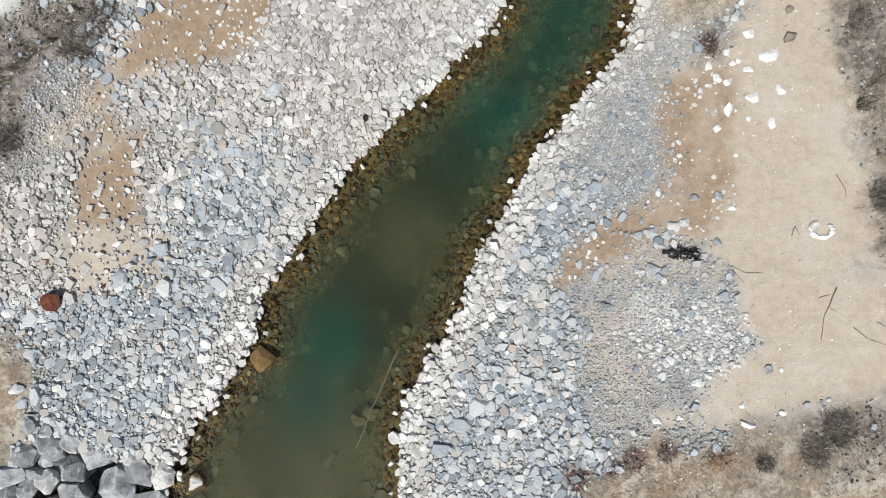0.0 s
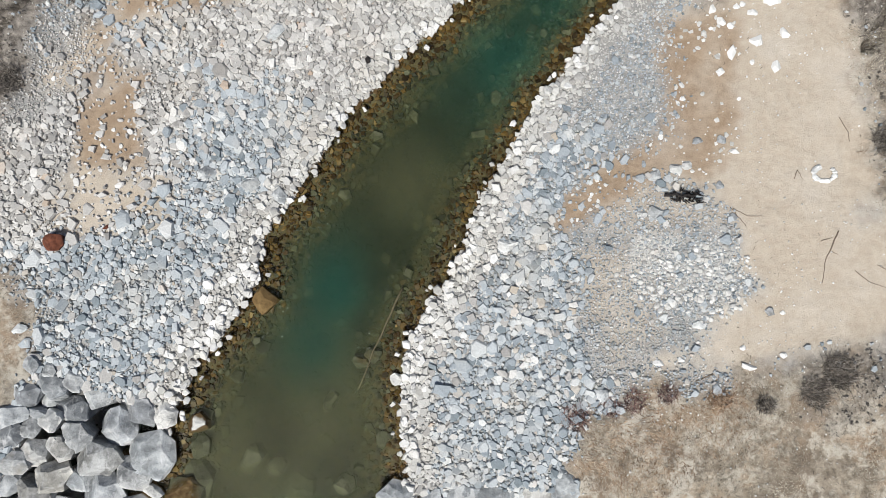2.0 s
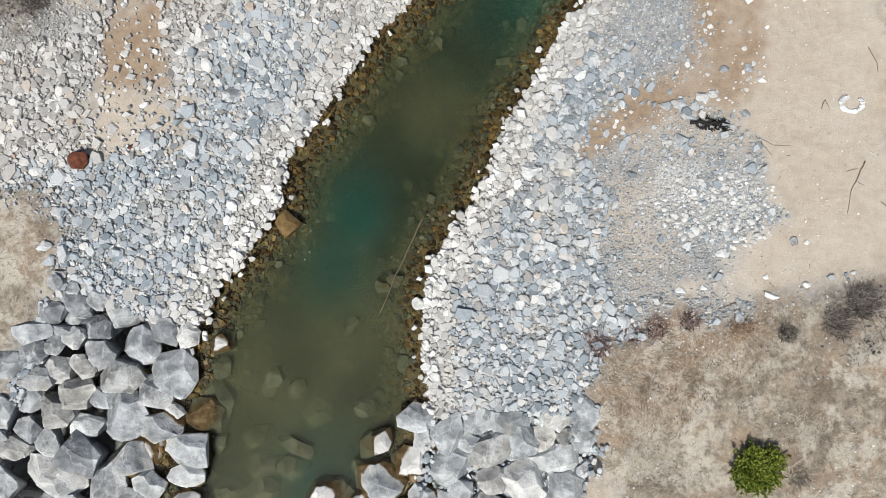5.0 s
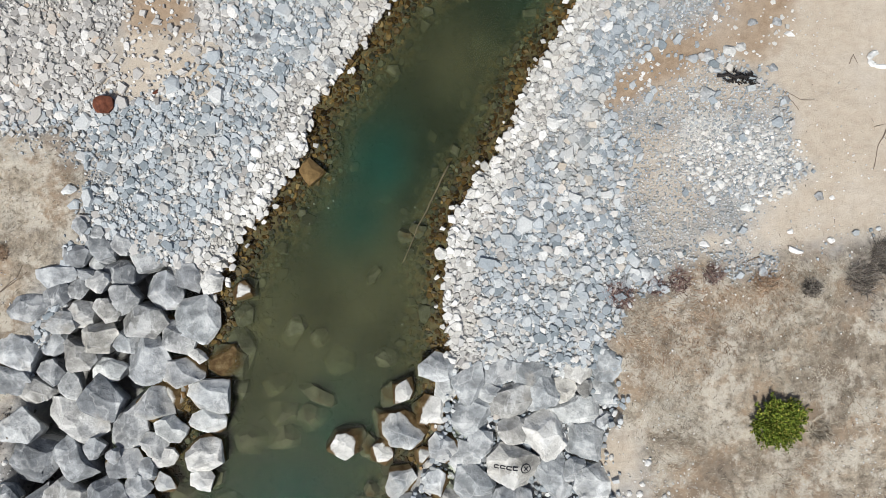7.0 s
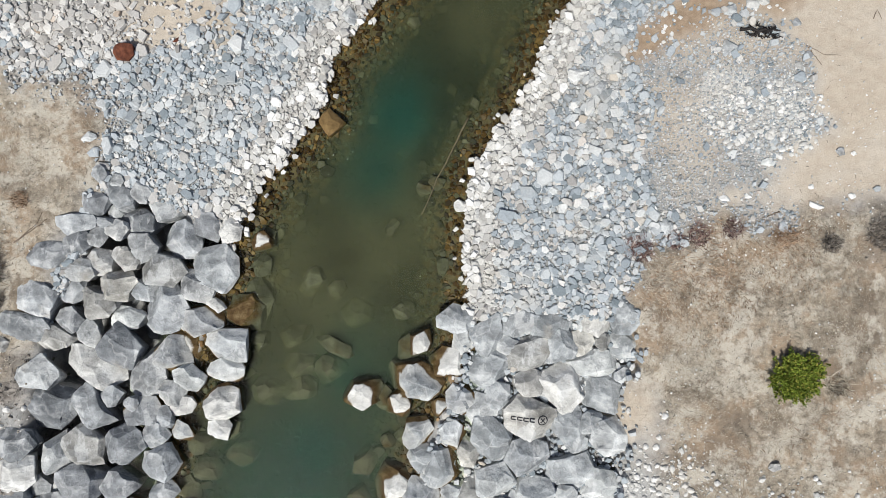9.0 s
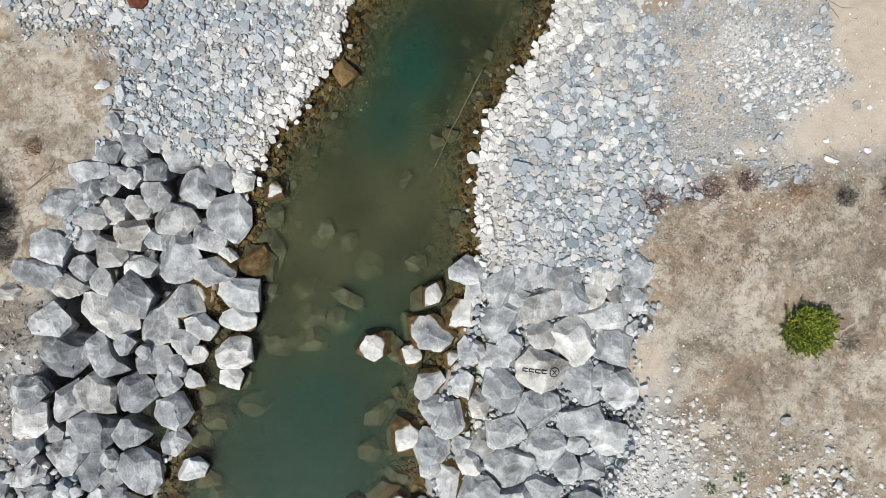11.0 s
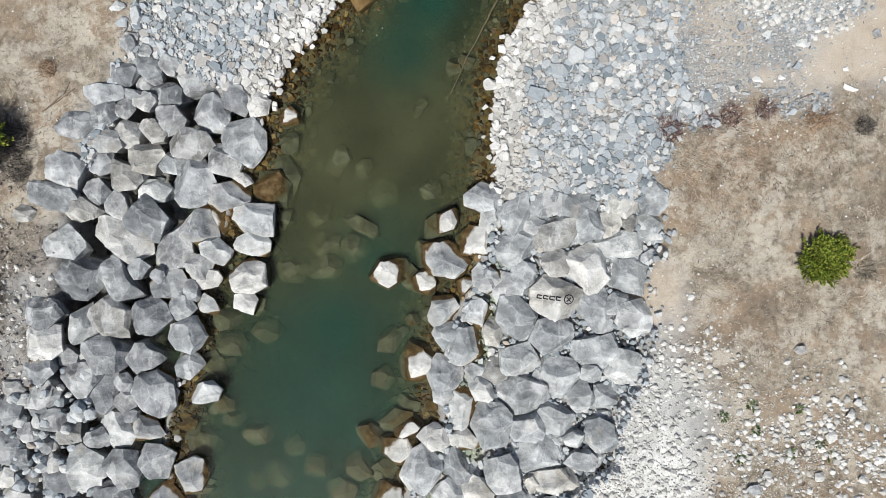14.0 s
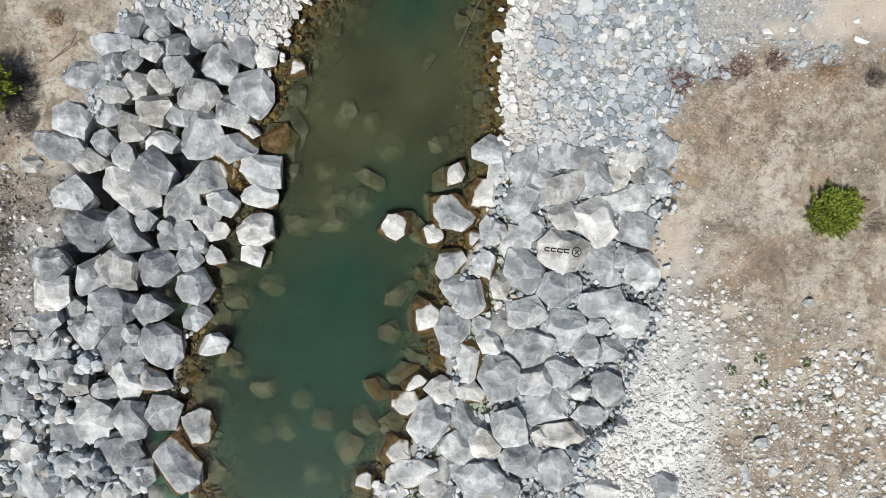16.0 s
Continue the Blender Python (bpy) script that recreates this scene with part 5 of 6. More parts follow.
# bright stones along the waterline, some standing in the shallows
x, y = spread(AREA, 0.10, lambda x, y: np.where(np.abs(land(x, y) - 0.10) < 0.12, 0.6, 0.0) * (1 - any_zone(BOULDER_ZONES, x, y, 0.2, 0.1)))
stones("gravel", x, y, RNG.uniform(0.10, 0.22, x.size), GRAVEL_WHITE, "bright limed stones along the waterline", -0.25, 0.25, 0.015)
x, y = spread(AREA, 0.17, lambda x, y: np.where(np.abs(land(x, y) + 0.09) < 0.10, 0.42, 0.0) * (1 - any_zone(BOULDER_ZONES, x, y, 0.2, 0.1)))
stones("gravel", x, y, RNG.uniform(0.08, 0.19, x.size), GRAVEL_WHITE, "white stones standing in the shallows", 0.0, 0.25, 0.065 - height(x, y))

# stones of the creek bed, brown with algae
def bed_chance(x, y):
    d = -land(x, y)
    return np.where(d > 0, np.exp(-((np.maximum(d - 0.5, 0) / 0.5) ** 2)) + 0.30, 0.0) * (0.6 + 0.7 * cloud(x, y, 1.0, 12))


x, y = spread(AREA, 0.075, lambda x, y: np.where(land(x, y) < 0.02, np.exp(-((np.maximum(-land(x, y) - 0.15, 0) / 0.28) ** 2)), 0.0))
stones("creek_bed_stones", x, y, RNG.uniform(0.06, 0.17, x.size), SLIME, "algae-brown stones in the shallows", 0.1, 0.3, 0.0)
x, y = spread(AREA, 0.10, lambda x, y: bed_chance(x, y) * step(-land(x, y), 0.15, 0.4))
stones("creek_bed_stones", x, y, RNG.uniform(0.06, 0.17, x.size), SLATE, "silted olive-grey stones on the creek bed", 0.08, 0.25, 0.0)
x, y = spread(AREA, 0.5, lambda x, y: 0.8 * bed_chance(x, y) * (land(x, y) < -0.5))
stones("creek_bed_stones", x, y, RNG.uniform(0.2, 0.36, x.size), SLATE, "large silted flat stones on the creek bed", 0.05, 0.2, 0.05)


# tiny pale seeds that float on the still water
x, y = spread(AREA, 0.13, lambda x, y: 0.5 * step(cloud(x, y, 0.9, 15), 0.52, 0.72) * (land(x, y) < -0.6))
stones("floating_seeds", x, y, 0.010 + 0.020 * RNG.uniform(0, 1, x.size) ** 2, GRAVEL_SEED, "tiny pale seeds floating on the creek", 0.0, 0.1, 0.004 - height(x, y), shapes=CHIPS)

# small stones that fill the joints of the east pile, and rubble behind the west pile
x, y = spread(AREA, 0.085, lambda x, y: 0.95 * step(any_zone(BOULDER_ZONES[1:], x, y, 0.4, 0.2), 0.3, 0.8) * (land(x, y) > 0.12))
stones("gravel", x, y, RNG.uniform(0.07, 0.17, x.size), GRAVEL_DRY, "grey stones wedged in the joints of the rock pile", 0.0, 0.3, 0.03 + 0.06 * RNG.uniform(0, 1, x.size))
x, y = spread(AREA, 0.12, lambda x, y: 0.55 * (1 - step(x + 0.35 * (y + 9.0), -7.6, -6.9)) * (y < -7.9) * (x < -6.4) * step(any_zone(BOULDER_ZONES[:1], x, y, 0.4, 0.2), 0.3, 0.8))
stones("gravel", x, y, 0.10 + 0.22 * RNG.uniform(0, 1, x.size) ** 2, GRAVEL_DRY, "loose grey rubble between the boulders", -0.3, 0.4, 0.64 + 0.18 * RNG.uniform(0, 1, x.size), shapes=COBBLES)


# smaller rocks wedged deep between the boulders
FILLERS = [link("wedged_rock", boulder_mesh(0.46, 0.36, 0.36, 900 + i, fine=0.2), (GREY_ROCK, DARK_ROCK, GREY_ROCK, PALE_ROCK)[i % 4]) for i in range(12)]
x, y = spread(AREA, 0.6, lambda x, y: 0.55 * (np.maximum(signed(BOULDER_ZONES[0], x, y), signed(BOULDER_ZONES[1], x, y)) > 0.12) * (land(x, y) > 0.05))
for i, (fx, fy) in enumerate(zip(x.tolist(), y.tolist())):
    fz = float(height(np.array([fx]), np.array([fy]))[0]) - 0.04 + 0.05 * random.random()
    m = pose(fx, fy, fz, random.uniform(-25, 25), random.uniform(-25, 25), random.uniform(0, 360))
    if i < len(FILLERS):
        rock = FILLERS[i]
        rock.matrix_world = m
    else:
        rock = copy_thing(FILLERS[i % len(FILLERS)], m)
    tagged(rock, "small angular limestone rock wedged between boulders", "rock", "wedged rocks of the piles")


# crumbly dark soil on the banks' edges
x, y = spread(AREA, 0.055, lambda x, y: 0.75 * peat(x, y) * (1 - any_zone(FLAT_ZONES, x, y, 0.3, 0.3)) * (0.35 + step(cloud(x, y, 1.4, 83), 0.4, 0.6)))
stones("soil_clods", x, y, 0.02 + 0.07 * RNG.uniform(0, 1, x.size) ** 2.5, SOIL, "crumbly dark grey-brown soil clods", 0.05, 0.4, 0.04 * RNG.uniform(0, 1, x.size), shapes=CHIPS)

# ---- dry grass, dead stems and leaf litter ----
def blades(name, x, y, z, length, width, lean, material, label, heading=None, parent=None, kind="stuff", category="dry grass", flop=0.5):
    """Bent strips, each an island of two quads and a tip."""
    n = len(x)
    a = RNG.uniform(0, 2 * np.pi, n) if heading is None else heading
    dx, dy = np.cos(a), np.sin(a)
    sx, sy = -dy * width / 2, dx * width / 2
    V = np.zeros((n, 5, 3))
    for i, (s, w) in enumerate(((0.0, 1.0), (0.0, -1.0), (0.55, 0.8), (0.55, -0.8), (1.0, 0.0))):
        out = length * s * np.sin(lean) * (1 + flop * 0.3 * s)
        V[:, i, 0] = x + dx * out + sx * w
        V[:, i, 1] = y + dy * out + sy * w
        V[:, i, 2] = z + length * s * np.cos(lean) * (1 - flop * 0.45 * s) + 0.004
    base = (np.arange(n) * 5)[:, None]
    quads = (base + np.array([0, 1, 3, 2])).tolist()
    tris = (base + np.array([2, 3, 4])).tolist()
    me = bpy.data.meshes.new(name)
    me.from_pydata(V.reshape(-1, 3).tolist(), [], quads + tris)
    me.materials.append(material)
    ob = new(name, me)
    if parent:
        ob.parent = parent
    return tagged(ob, label, category, kind=kind)


def turf(gap, chance, low, high, width, lean, material, label):
    x, y = spread(AREA, gap, chance)
    n = x.size
    heading = 6.283 * cloud(x, y, 0.7, 45) * 1.6 + RNG.normal(0, 0.9, n)
    blades("dry_grass", x, y, height(x, y), RNG.uniform(low, high, n), width * RNG.uniform(0.6, 1.4, n), np.radians(RNG.uniform(*lean, n)), material, label, heading)


def litter_chance(x, y):
    return any_zone(LITTER_ZONES, x, y, 0.7) * (1 - 0.85 * any_zone(CHALK_ZONES, x, y, 0.9, 1.4)) * (land(x, y) > 0.3) * (0.08 + 1.1 * step(cloud(x, y, 1.2, 70), 0.36, 0.62))


turf(0.030, litter_chance, 0.02, 0.075, 0.007, (50, 86), STRAW, "matted dry straw-coloured grass on the bank")
turf(0.05, lambda x, y: any_zone(PEAT_ZONES, x, y, 0.7) * 0.28 * (1 - any_zone(FLAT_ZONES, x, y, 0.3, 0.3)), 0.04, 0.16, 0.010, (40, 85), GREY_STRAW, "grey dead stems and leaf litter")
turf(0.10, lambda x, y: litter_chance(x, y) * step(cloud(x, y, 0.8, 71), 0.56, 0.70), 0.06, 0.16, 0.009, (50, 85), RUSSET, "russet dead grass in patches")
turf(0.035, lambda x, y: 0.75 * any_zone(RUSSET_ZONES, x, y, 0.8, 1.2), 0.03, 0.10, 0.009, (55, 88), RUSSET, "tan-orange dead grass at the gravel's edge")
turf(0.11, lambda x, y: any_zone(LITTER_ZONES, x, y, 0.7) * (0.8 - 0.7 * any_zone(CHALK_ZONES, x, y, 0.9, 1.4)), 0.03, 0.09, 0.007, (40, 85), GREY_STRAW, "grey dead stems among the dry grass")


# small dark debris on the bare sand
x, y = spread(AREA, 0.13, lambda x, y: 0.16 * any_zone(SAND_ZONES, x, y, 0.5) * step(cloud(x, y, 0.9, 23), 0.35, 0.7))
blades("sand_debris", x, y, height(x, y), RNG.uniform(0.02, 0.09, x.size), 0.008 * RNG.uniform(0.6, 1.6, x.size), np.radians(RNG.uniform(75, 89, x.size)), GREY_STRAW, "small dark twigs and leaf scraps on the sand", category="debris")


def tuft(x, y, radius, count, material, label, name="grass_tuft", tall=1.0, width=0.008):
    """A tussock: blades that fan out from one root."""
    r, a = radius * 0.75 * np.sqrt(RNG.uniform(size=count)), RNG.uniform(0, 6.283, count)
    bx, by = x + r * np.cos(a), y + r * np.sin(a)
    lean = np.radians(RNG.uniform(0, 78, count))
    blades(name, bx, by, height(bx, by), radius * RNG.uniform(0.25, 0.75, count) * tall, width * RNG.uniform(0.7, 1.3, count), lean, material, label, RNG.uniform(0, 6.283, count), kind="thing", category="dry tussock")


def tube(points, radius, sides=6, wobble=0.25, seed=1):
    """A crooked tapering stick through the given points."""
    rng = random.Random(seed)
    pts = []
    for p, q in zip(points, points[1:]):
        p, q = Vector(p), Vector(q)
        for i in range(4):
            pts.append(p.lerp(q, i / 4) + Vector((rng.uniform(-1, 1), rng.uniform(-1, 1), rng.uniform(-0.3, 0.3))) * radius * wobble * 3)
    pts.append(Vector(points[-1]))
    bm = bmesh.new()
    rings = []
    for i, p in enumerate(pts):
        way = (pts[min(i + 1, len(pts) - 1)] - pts[max(i - 1, 0)]).normalized()
        side = way.orthogonal().normalized()
        up = way.cross(side)
        r = radius * (1 - 0.6 * i / len(pts)) * rng.uniform(0.85, 1.15)
        rings.append([bm.verts.new(p + (side * math.cos(6.283 * k / sides) + up * math.sin(6.283 * k / sides)) * r) for k in range(sides)])
    for a, b in zip(rings, rings[1:]):
        for k in range(sides):
            bm.faces.new((a[k], a[(k + 1) % sides], b[(k + 1) % sides], b[k]))
    bm.faces.new(rings[0][::-1])
    bm.faces.new(rings[-1])
    for f in bm.faces:
        f.smooth = True
    bmesh.ops.recalc_face_normals(bm, faces=bm.faces)
    return bm


def on_ground(path, lift):
    z = height(np.array([p[0] for p in path]), np.array([p[1] for p in path]))
    return [(p[0], p[1], float(h) + lift) for p, h in zip(path, z)]


def stick(path, radius, label, material=BARK, forks=(), name="stick", z=None):
    """A stick on the ground; forks: further paths that branch off it."""
    pts = on_ground(path, radius * 0.8) if z is None else [(px, py, z) for px, py in path]
    ob = link(name, tube(pts, radius, seed=len(path) + int(100 * radius)), material)
    for fork in forks:
        part("fork", tube(on_ground(fork, radius * 0.9), radius * 0.6, 5, seed=len(fork) + 3), material, ob)
    return tagged(ob, label, "stick")


# ---- loose stones that stand out ----
ALGAE_ROCK = plain_material("algae_covered_rock", (0.085, 0.052, 0.018), (0.20, 0.13, 0.055), 9)


def loose(x, y, length, width, turn, material, label, tall=0.0, lift=0.0, name="stone", group="", corners=0):
    """One loose angular stone that lies on the ground."""
    BOULDER_COUNT[0] += 1
    tall = tall or 0.24 * math.sqrt(length * width)
    bm = boulder_mesh(length, width, tall, BOULDER_COUNT[0] + 400, corners)
    ob = link(name, bm, material)
    z = float(height(np.array([x]), np.array([y]))[0])
    ob.matrix_world = pose(x, y, z + tall * 0.08 + lift, 0, 0, turn)
    return tagged(ob, label, "stone", group)


loose(-2.97, 3.52, 0.46, 0.24, 32, PALE_ROCK, "large flat cream stone lying on the gravel", lift=0.05)
loose(1.16, -0.25, 0.40, 0.22, 4, WHITE_ROCK, "white flat stone lying on blue-grey gravel", lift=0.08)
loose(-0.72, -2.61, 0.36, 0.22, -12, WHITE_ROCK, "white stone that juts over the waterline", lift=0.08)
loose(-6.71, -0.23, 0.42, 0.34, -10, RUST, "rust-red ironstone rock on pale gravel", tall=0.26, lift=0.06, corners=7)
loose(-5.83, 0.05, 0.18, 0.07, 20, RUST, "small rust-red fragment on pale gravel", lift=0.04)
loose(-6.58, -1.71, 0.17, 0.15, 0, WHITE_ROCK, "bright white stone on the gravel", lift=0.08)
loose(-3.13, -1.23, 0.42, 0.38, 20, ALGAE_ROCK, "orange-brown algae-covered rock at the water's edge", tall=0.26, lift=0.10)
loose(-1.39, -2.30, 0.36, 0.30, 20, ROCKS["tan"], "brown sunken rock in the creek", tall=0.3, lift=0.12)
loose(-7.24, -1.73, 0.30, 0.16, 20, PALE_ROCK, "pale stone beside the rock pile", lift=0.06)
loose(-7.06, -2.35, 0.30, 0.40, 10, GREY_ROCK, "blue-grey slab at the edge of the rock pile", lift=0.08)
loose(-6.74, -2.44, 0.22, 0.30, 10, GREY_ROCK, "grey slab at the edge of the rock pile", lift=0.08)
loose(-3.34, 0.81, 0.34, 0.40, 20, GREY_ROCK, "grey slab on the gravel bank", lift=0.05)
loose(-4.12, 1.01, 0.40, 0.22, -5, GREY_ROCK, "blue-grey slab on the gravel bank", lift=0.05)
loose(-2.87, 0.62, 0.34, 0.26, -30, PALE_ROCK, "pale slab near the waterline", lift=0.06)
loose(0.85, -2.29, 0.20, 0.14, 10, PALE_ROCK, "greenish pale stone on the gravel", lift=0.07)
loose(1.53, -0.48, 0.44, 0.20, 30, GREY_ROCK, "blue-grey slab on the gravel", lift=0.05)
loose(2.80, -2.85, 0.36, 0.20, -15, PALE_ROCK, "pale flat stone at the edge of the dry grass", lift=0.06)
loose(4.79, -6.88, 0.26, 0.14, -8, WHITE_ROCK, "white flat stone on dry grass", lift=0.05)
loose(5.85, -7.71, 0.16, 0.14, 30, WHITE_ROCK, "round white stone on dry grass", lift=0.05)
loose(5.75, -7.92, 0.17, 0.20, 0, WHITE_ROCK, "round white stone on dry grass", lift=0.05)
loose(5.42, -8.33, 0.20, 0.22, 0, WHITE_ROCK, "round white stone among small stones", lift=0.05)
loose(5.28, -9.04, 0.20, 0.18, 0, WHITE_ROCK, "round white stone among small stones", lift=0.05)
loose(5.99, -9.02, 0.18, 0.15, 0, WHITE_ROCK, "white stone among small stones", lift=0.05)
loose(4.38, -9.05, 0.18, 0.15, 20, WHITE_ROCK, "white stone among small stones", lift=0.05)
loose(4.19, -9.32, 0.30, 0.20, 10, PALE_ROCK, "pale stone among small stones", lift=0.05)
loose(4.43, -9.80, 0.28, 0.18, 20, WHITE_ROCK, "white slab among small stones", lift=0.05)
loose(3.95, -9.88, 0.14, 0.38, 12, PALE_ROCK, "long pale slab among small stones", lift=0.04)

# white shards and chips on the sand
SHARD = plain_material("white_limestone_shard", (0.54, 0.535, 0.515), (0.70, 0.69, 0.67), 9)
SHARDS = "angular white limestone shard on the bare sand"
for sx, sy, length, width, turn in (
    (5.98, 4.20, 0.44, 0.22, 10), (5.60, 4.59, 0.20, 0.20, 80), (6.16, 3.58, 0.26, 0.16, 130), (5.65, 3.42, 0.24, 0.20, 20),
    (5.99, 2.97, 0.22, 0.18, 80), (5.20, 3.22, 0.30, 0.15, 70), (4.99, 2.86, 0.18, 0.13, 70), (5.19, 4.25, 0.14, 0.13, 0),
    (5.30, 4.06, 0.14, 0.10, 30),
):
    loose(sx, sy, length, width, turn, SHARD, SHARDS, lift=0.02, group="white shards on the sand", corners=4)
for sx, sy, length, width, turn in (
    (5.58, 3.95, 0.20, 0.12, 10), (5.01, 3.78, 0.24, 0.12, 130), (5.18, 3.70, 0.16, 0.11, 20), (4.85, 3.98, 0.22, 0.11, 75),
    (5.56, 3.04, 0.10, 0.08, 0), (5.41, 4.10, 0.12, 0.10, 0), (6.00, -2.16, 0.14, 0.12, 0), (5.38, -2.37, 0.30, 0.12, -20),
    (5.28, -2.03, 0.12, 0.11, 0), (4.20, -2.24, 0.14, 0.10, 0), (6.00, -1.42, 0.12, 0.07, 0), (5.21, 1.44, 0.24, 0.08, 0),
    (3.81, -2.30, 0.22, 0.10, 0),
):
    loose(sx, sy, length, width, turn, SHARD, SHARDS, lift=0.02, group="white shards on the sand")
for sx, sy, length, width, turn, tone in (
    (3.79, 1.00, 0.26, 0.22, 20, GREY_ROCK), (4.16, 1.11, 0.26, 0.22, 40, WHITE_ROCK), (4.36, 1.18, 0.20, 0.18, 0, WHITE_ROCK),
    (4.55, 1.62, 0.20, 0.14, 20, GREY_ROCK), (4.98, 1.64, 0.22, 0.14, -30, GREY_ROCK), (3.81, 0.34, 0.36, 0.22, 25, GREY_ROCK),
    (3.55, 0.30, 0.20, 0.16, 20, WHITE_ROCK), (5.01, 0.06, 0.22, 0.14, 10, WHITE_ROCK), (5.15, 0.26, 0.18, 0.14, 30, GREY_ROCK),
    (4.94, 0.82, 0.18, 0.14, 20, GREY_ROCK), (5.79, -1.40, 0.22, 0.13, -20, GREY_ROCK), (4.50, -1.64, 0.28, 0.12, 8, PALE_ROCK),
):
    loose(sx, sy, length, width, turn, tone, "flat quarry stone lying on sand among gravel", lift=0.03, group="flat stones on the sand")
CLOD = plain_material("dried_clay_clod", (0.13, 0.11, 0.085), (0.27, 0.24, 0.20), 9)
loose(6.37, 4.56, 0.23, 0.20, 20, CLOD, "round grey-brown clod of dried clay on the sand", tall=0.14, name="clay_clod")
loose(6.36, 5.06, 0.17, 0.13, 50, CLOD, "small round clod of dried clay on the sand", tall=0.10, name="clay_clod")
loose(-1.30, 3.04, 0.09, 0.15, 0, CHAR, "small black scrap among the gravel", lift=0.09, name="black_scrap")
loose(4.03, -1.21, 0.24, 0.10, 20, DARK_ROCK, "dark flat stone among white gravel", lift=0.05)


def crumbled_ring(x, y):
    """A broken horseshoe of white plaster on the sand."""
    bm = bmesh.new()
    rng = random.Random(5)
    z = float(height(np.array([x]), np.array([y]))[0])
    rings = []
    for i in range(26):
        a = radians(110 + 300 * i / 25)
        c = Vector((0.19 * math.cos(a), 0.13 * math.sin(a), 0))
        r = 0.034 * rng.uniform(0.6, 1.4)
        out = c.normalized()
        rings.append([bm.verts.new(Vector((x, y, z + 0.02)) + c + out * r * math.cos(b) * 1.3 + Vector((0, 0, 0.8 * r * math.sin(b)))) for b in (0, 1.05, 2.09, 3.14, 4.19, 5.24)])
    for a, b in zip(rings, rings[1:]):
        for k in range(6):
            bm.faces.new((a[k], a[(k + 1) % 6], b[(k + 1) % 6], b[k]))
    bm.faces.new(rings[0][::-1])
    bm.faces.new(rings[-1])
    bmesh.ops.recalc_face_normals(bm, faces=bm.faces)
    return tagged(link("plaster_ring", bm, WHITE_ROCK), "broken ring of white plaster lying on the sand", "debris")


crumbled_ring(6.81, 1.04)

# ---- sticks and twigs ----
stick([(-0.69, -1.03), (-0.94, -1.57), (-1.19, -2.15), (-1.45, -2.80)], 0.020, "long grey-brown stick lying under the water", z=-0.07)
stick([(7.02, 0.02), (6.89, -0.28), (6.77, -0.53), (6.71, -0.90)], 0.0117, "dry forked twig on the sand", forks=([(6.70, -0.16), (6.82, -0.12), (6.91, -0.10)], [(6.86, -0.33), (7.01, -0.40)]))
stick([(5.13, 0.44), (5.25, 0.27), (5.39, 0.10)], 0.0104, "dry dark twig on the sand", forks=([(5.16, 0.42), (5.42, 0.28), (5.72, 0.28)],))
stick([(6.27, 0.94), (6.34, 1.11), (6.42, 0.95)], 0.0091, "small forked twig on the sand")
stick([(7.10, 2.05), (7.25, 1.79), (7.28, 1.62)], 0.0078, "thin bent twig on the sand")
stick([(-4.49, 4.01), (-4.52, 3.84), (-4.56, 3.60)], 0.0117, "grey stick on the gravel")
stick([(-6.42, 4.95), (-6.27, 4.77), (-6.13, 4.61)], 0.0104, "pale bare stick on the dark soil")
stick([(-8.47, -3.60), (-8.20, -3.39), (-7.92, -3.17)], 0.0130, "dry branch at the edge of the rock pile", forks=([(-8.38, -3.52), (-8.10, -3.26), (-8.01, -3.06)],))
stick([(7.31, -0.68), (7.55, -0.88), (7.89, -0.99)], 0.0078, "thin dry twig on the sand")
stick([(7.71, -0.58), (7.93, -0.70), (8.25, -0.73)], 0.0078, "thin dry twig by the dry grass")
stick([(3.58, -9.25), (3.55, -9.54), (3.62, -9.96)], 0.0078, "thin dry stem among white stones")
stick([(2.13, -8.86), (2.34, -9.05), (2.61, -9.33)], 0.0052, "thin dry stem across white stones")
stick([(4.76, -2.48), (4.61, -2.55), (4.46, -2.61)], 0.0143, "short broken stick by the gravel's edge")


def charred_branch(x, y):
    """A burnt branch: a crooked stem with many short black twigs."""
    z = float(height(np.array([x]), np.array([y]))[0])
    ob = link("charred_branch", tube([(x - 0.34, y + 0.06, z + 0.05), (x - 0.05, y + 0.02, z + 0.10), (x + 0.27, y + 0.03, z + 0.08)], 0.035, seed=4), CHAR)
    rng = random.Random(8)
    for i in range(40):
        bx, by = x + rng.uniform(-0.2, 0.26), y + rng.uniform(-0.10, 0.10)
        a = rng.uniform(0, 6.283)
        r = rng.uniform(0.06, 0.16)
        part("twig", tube([(bx, by, z + 0.07), (bx + r * math.cos(a), by + 0.6 * r * math.sin(a), z + rng.uniform(0.02, 0.16))], 0.016, 5, seed=i), CHAR, ob)
    return tagged(ob, "charred black branch with short twigs on damp sand", "branch")


charred_branch(4.30, 0.61)

# ---- plants ----
def leaf_mesh(points, ways, length, width):
    """Small pointed leaves, each a bent diamond."""
    n = len(points)
    w = ways / np.linalg.norm(ways, axis=1)[:, None]
    side = np.cross(w, RNG.normal(size=(n, 3)))
    side /= np.linalg.norm(side, axis=1)[:, None]
    L, W = length[:, None], width[:, None]
    V = np.stack([points, points + w * L * 0.5 + side * W, points + w * L, points + w * L * 0.5 - side * W], 1)
    V[:, 2, 2] -= 0.15 * length
    F = (np.arange(n) * 4)[:, None] + np.arange(4)
    me = bpy.data.meshes.new("crown")
    me.from_pydata(V.reshape(-1, 3).tolist(), [], F.tolist())
    return me


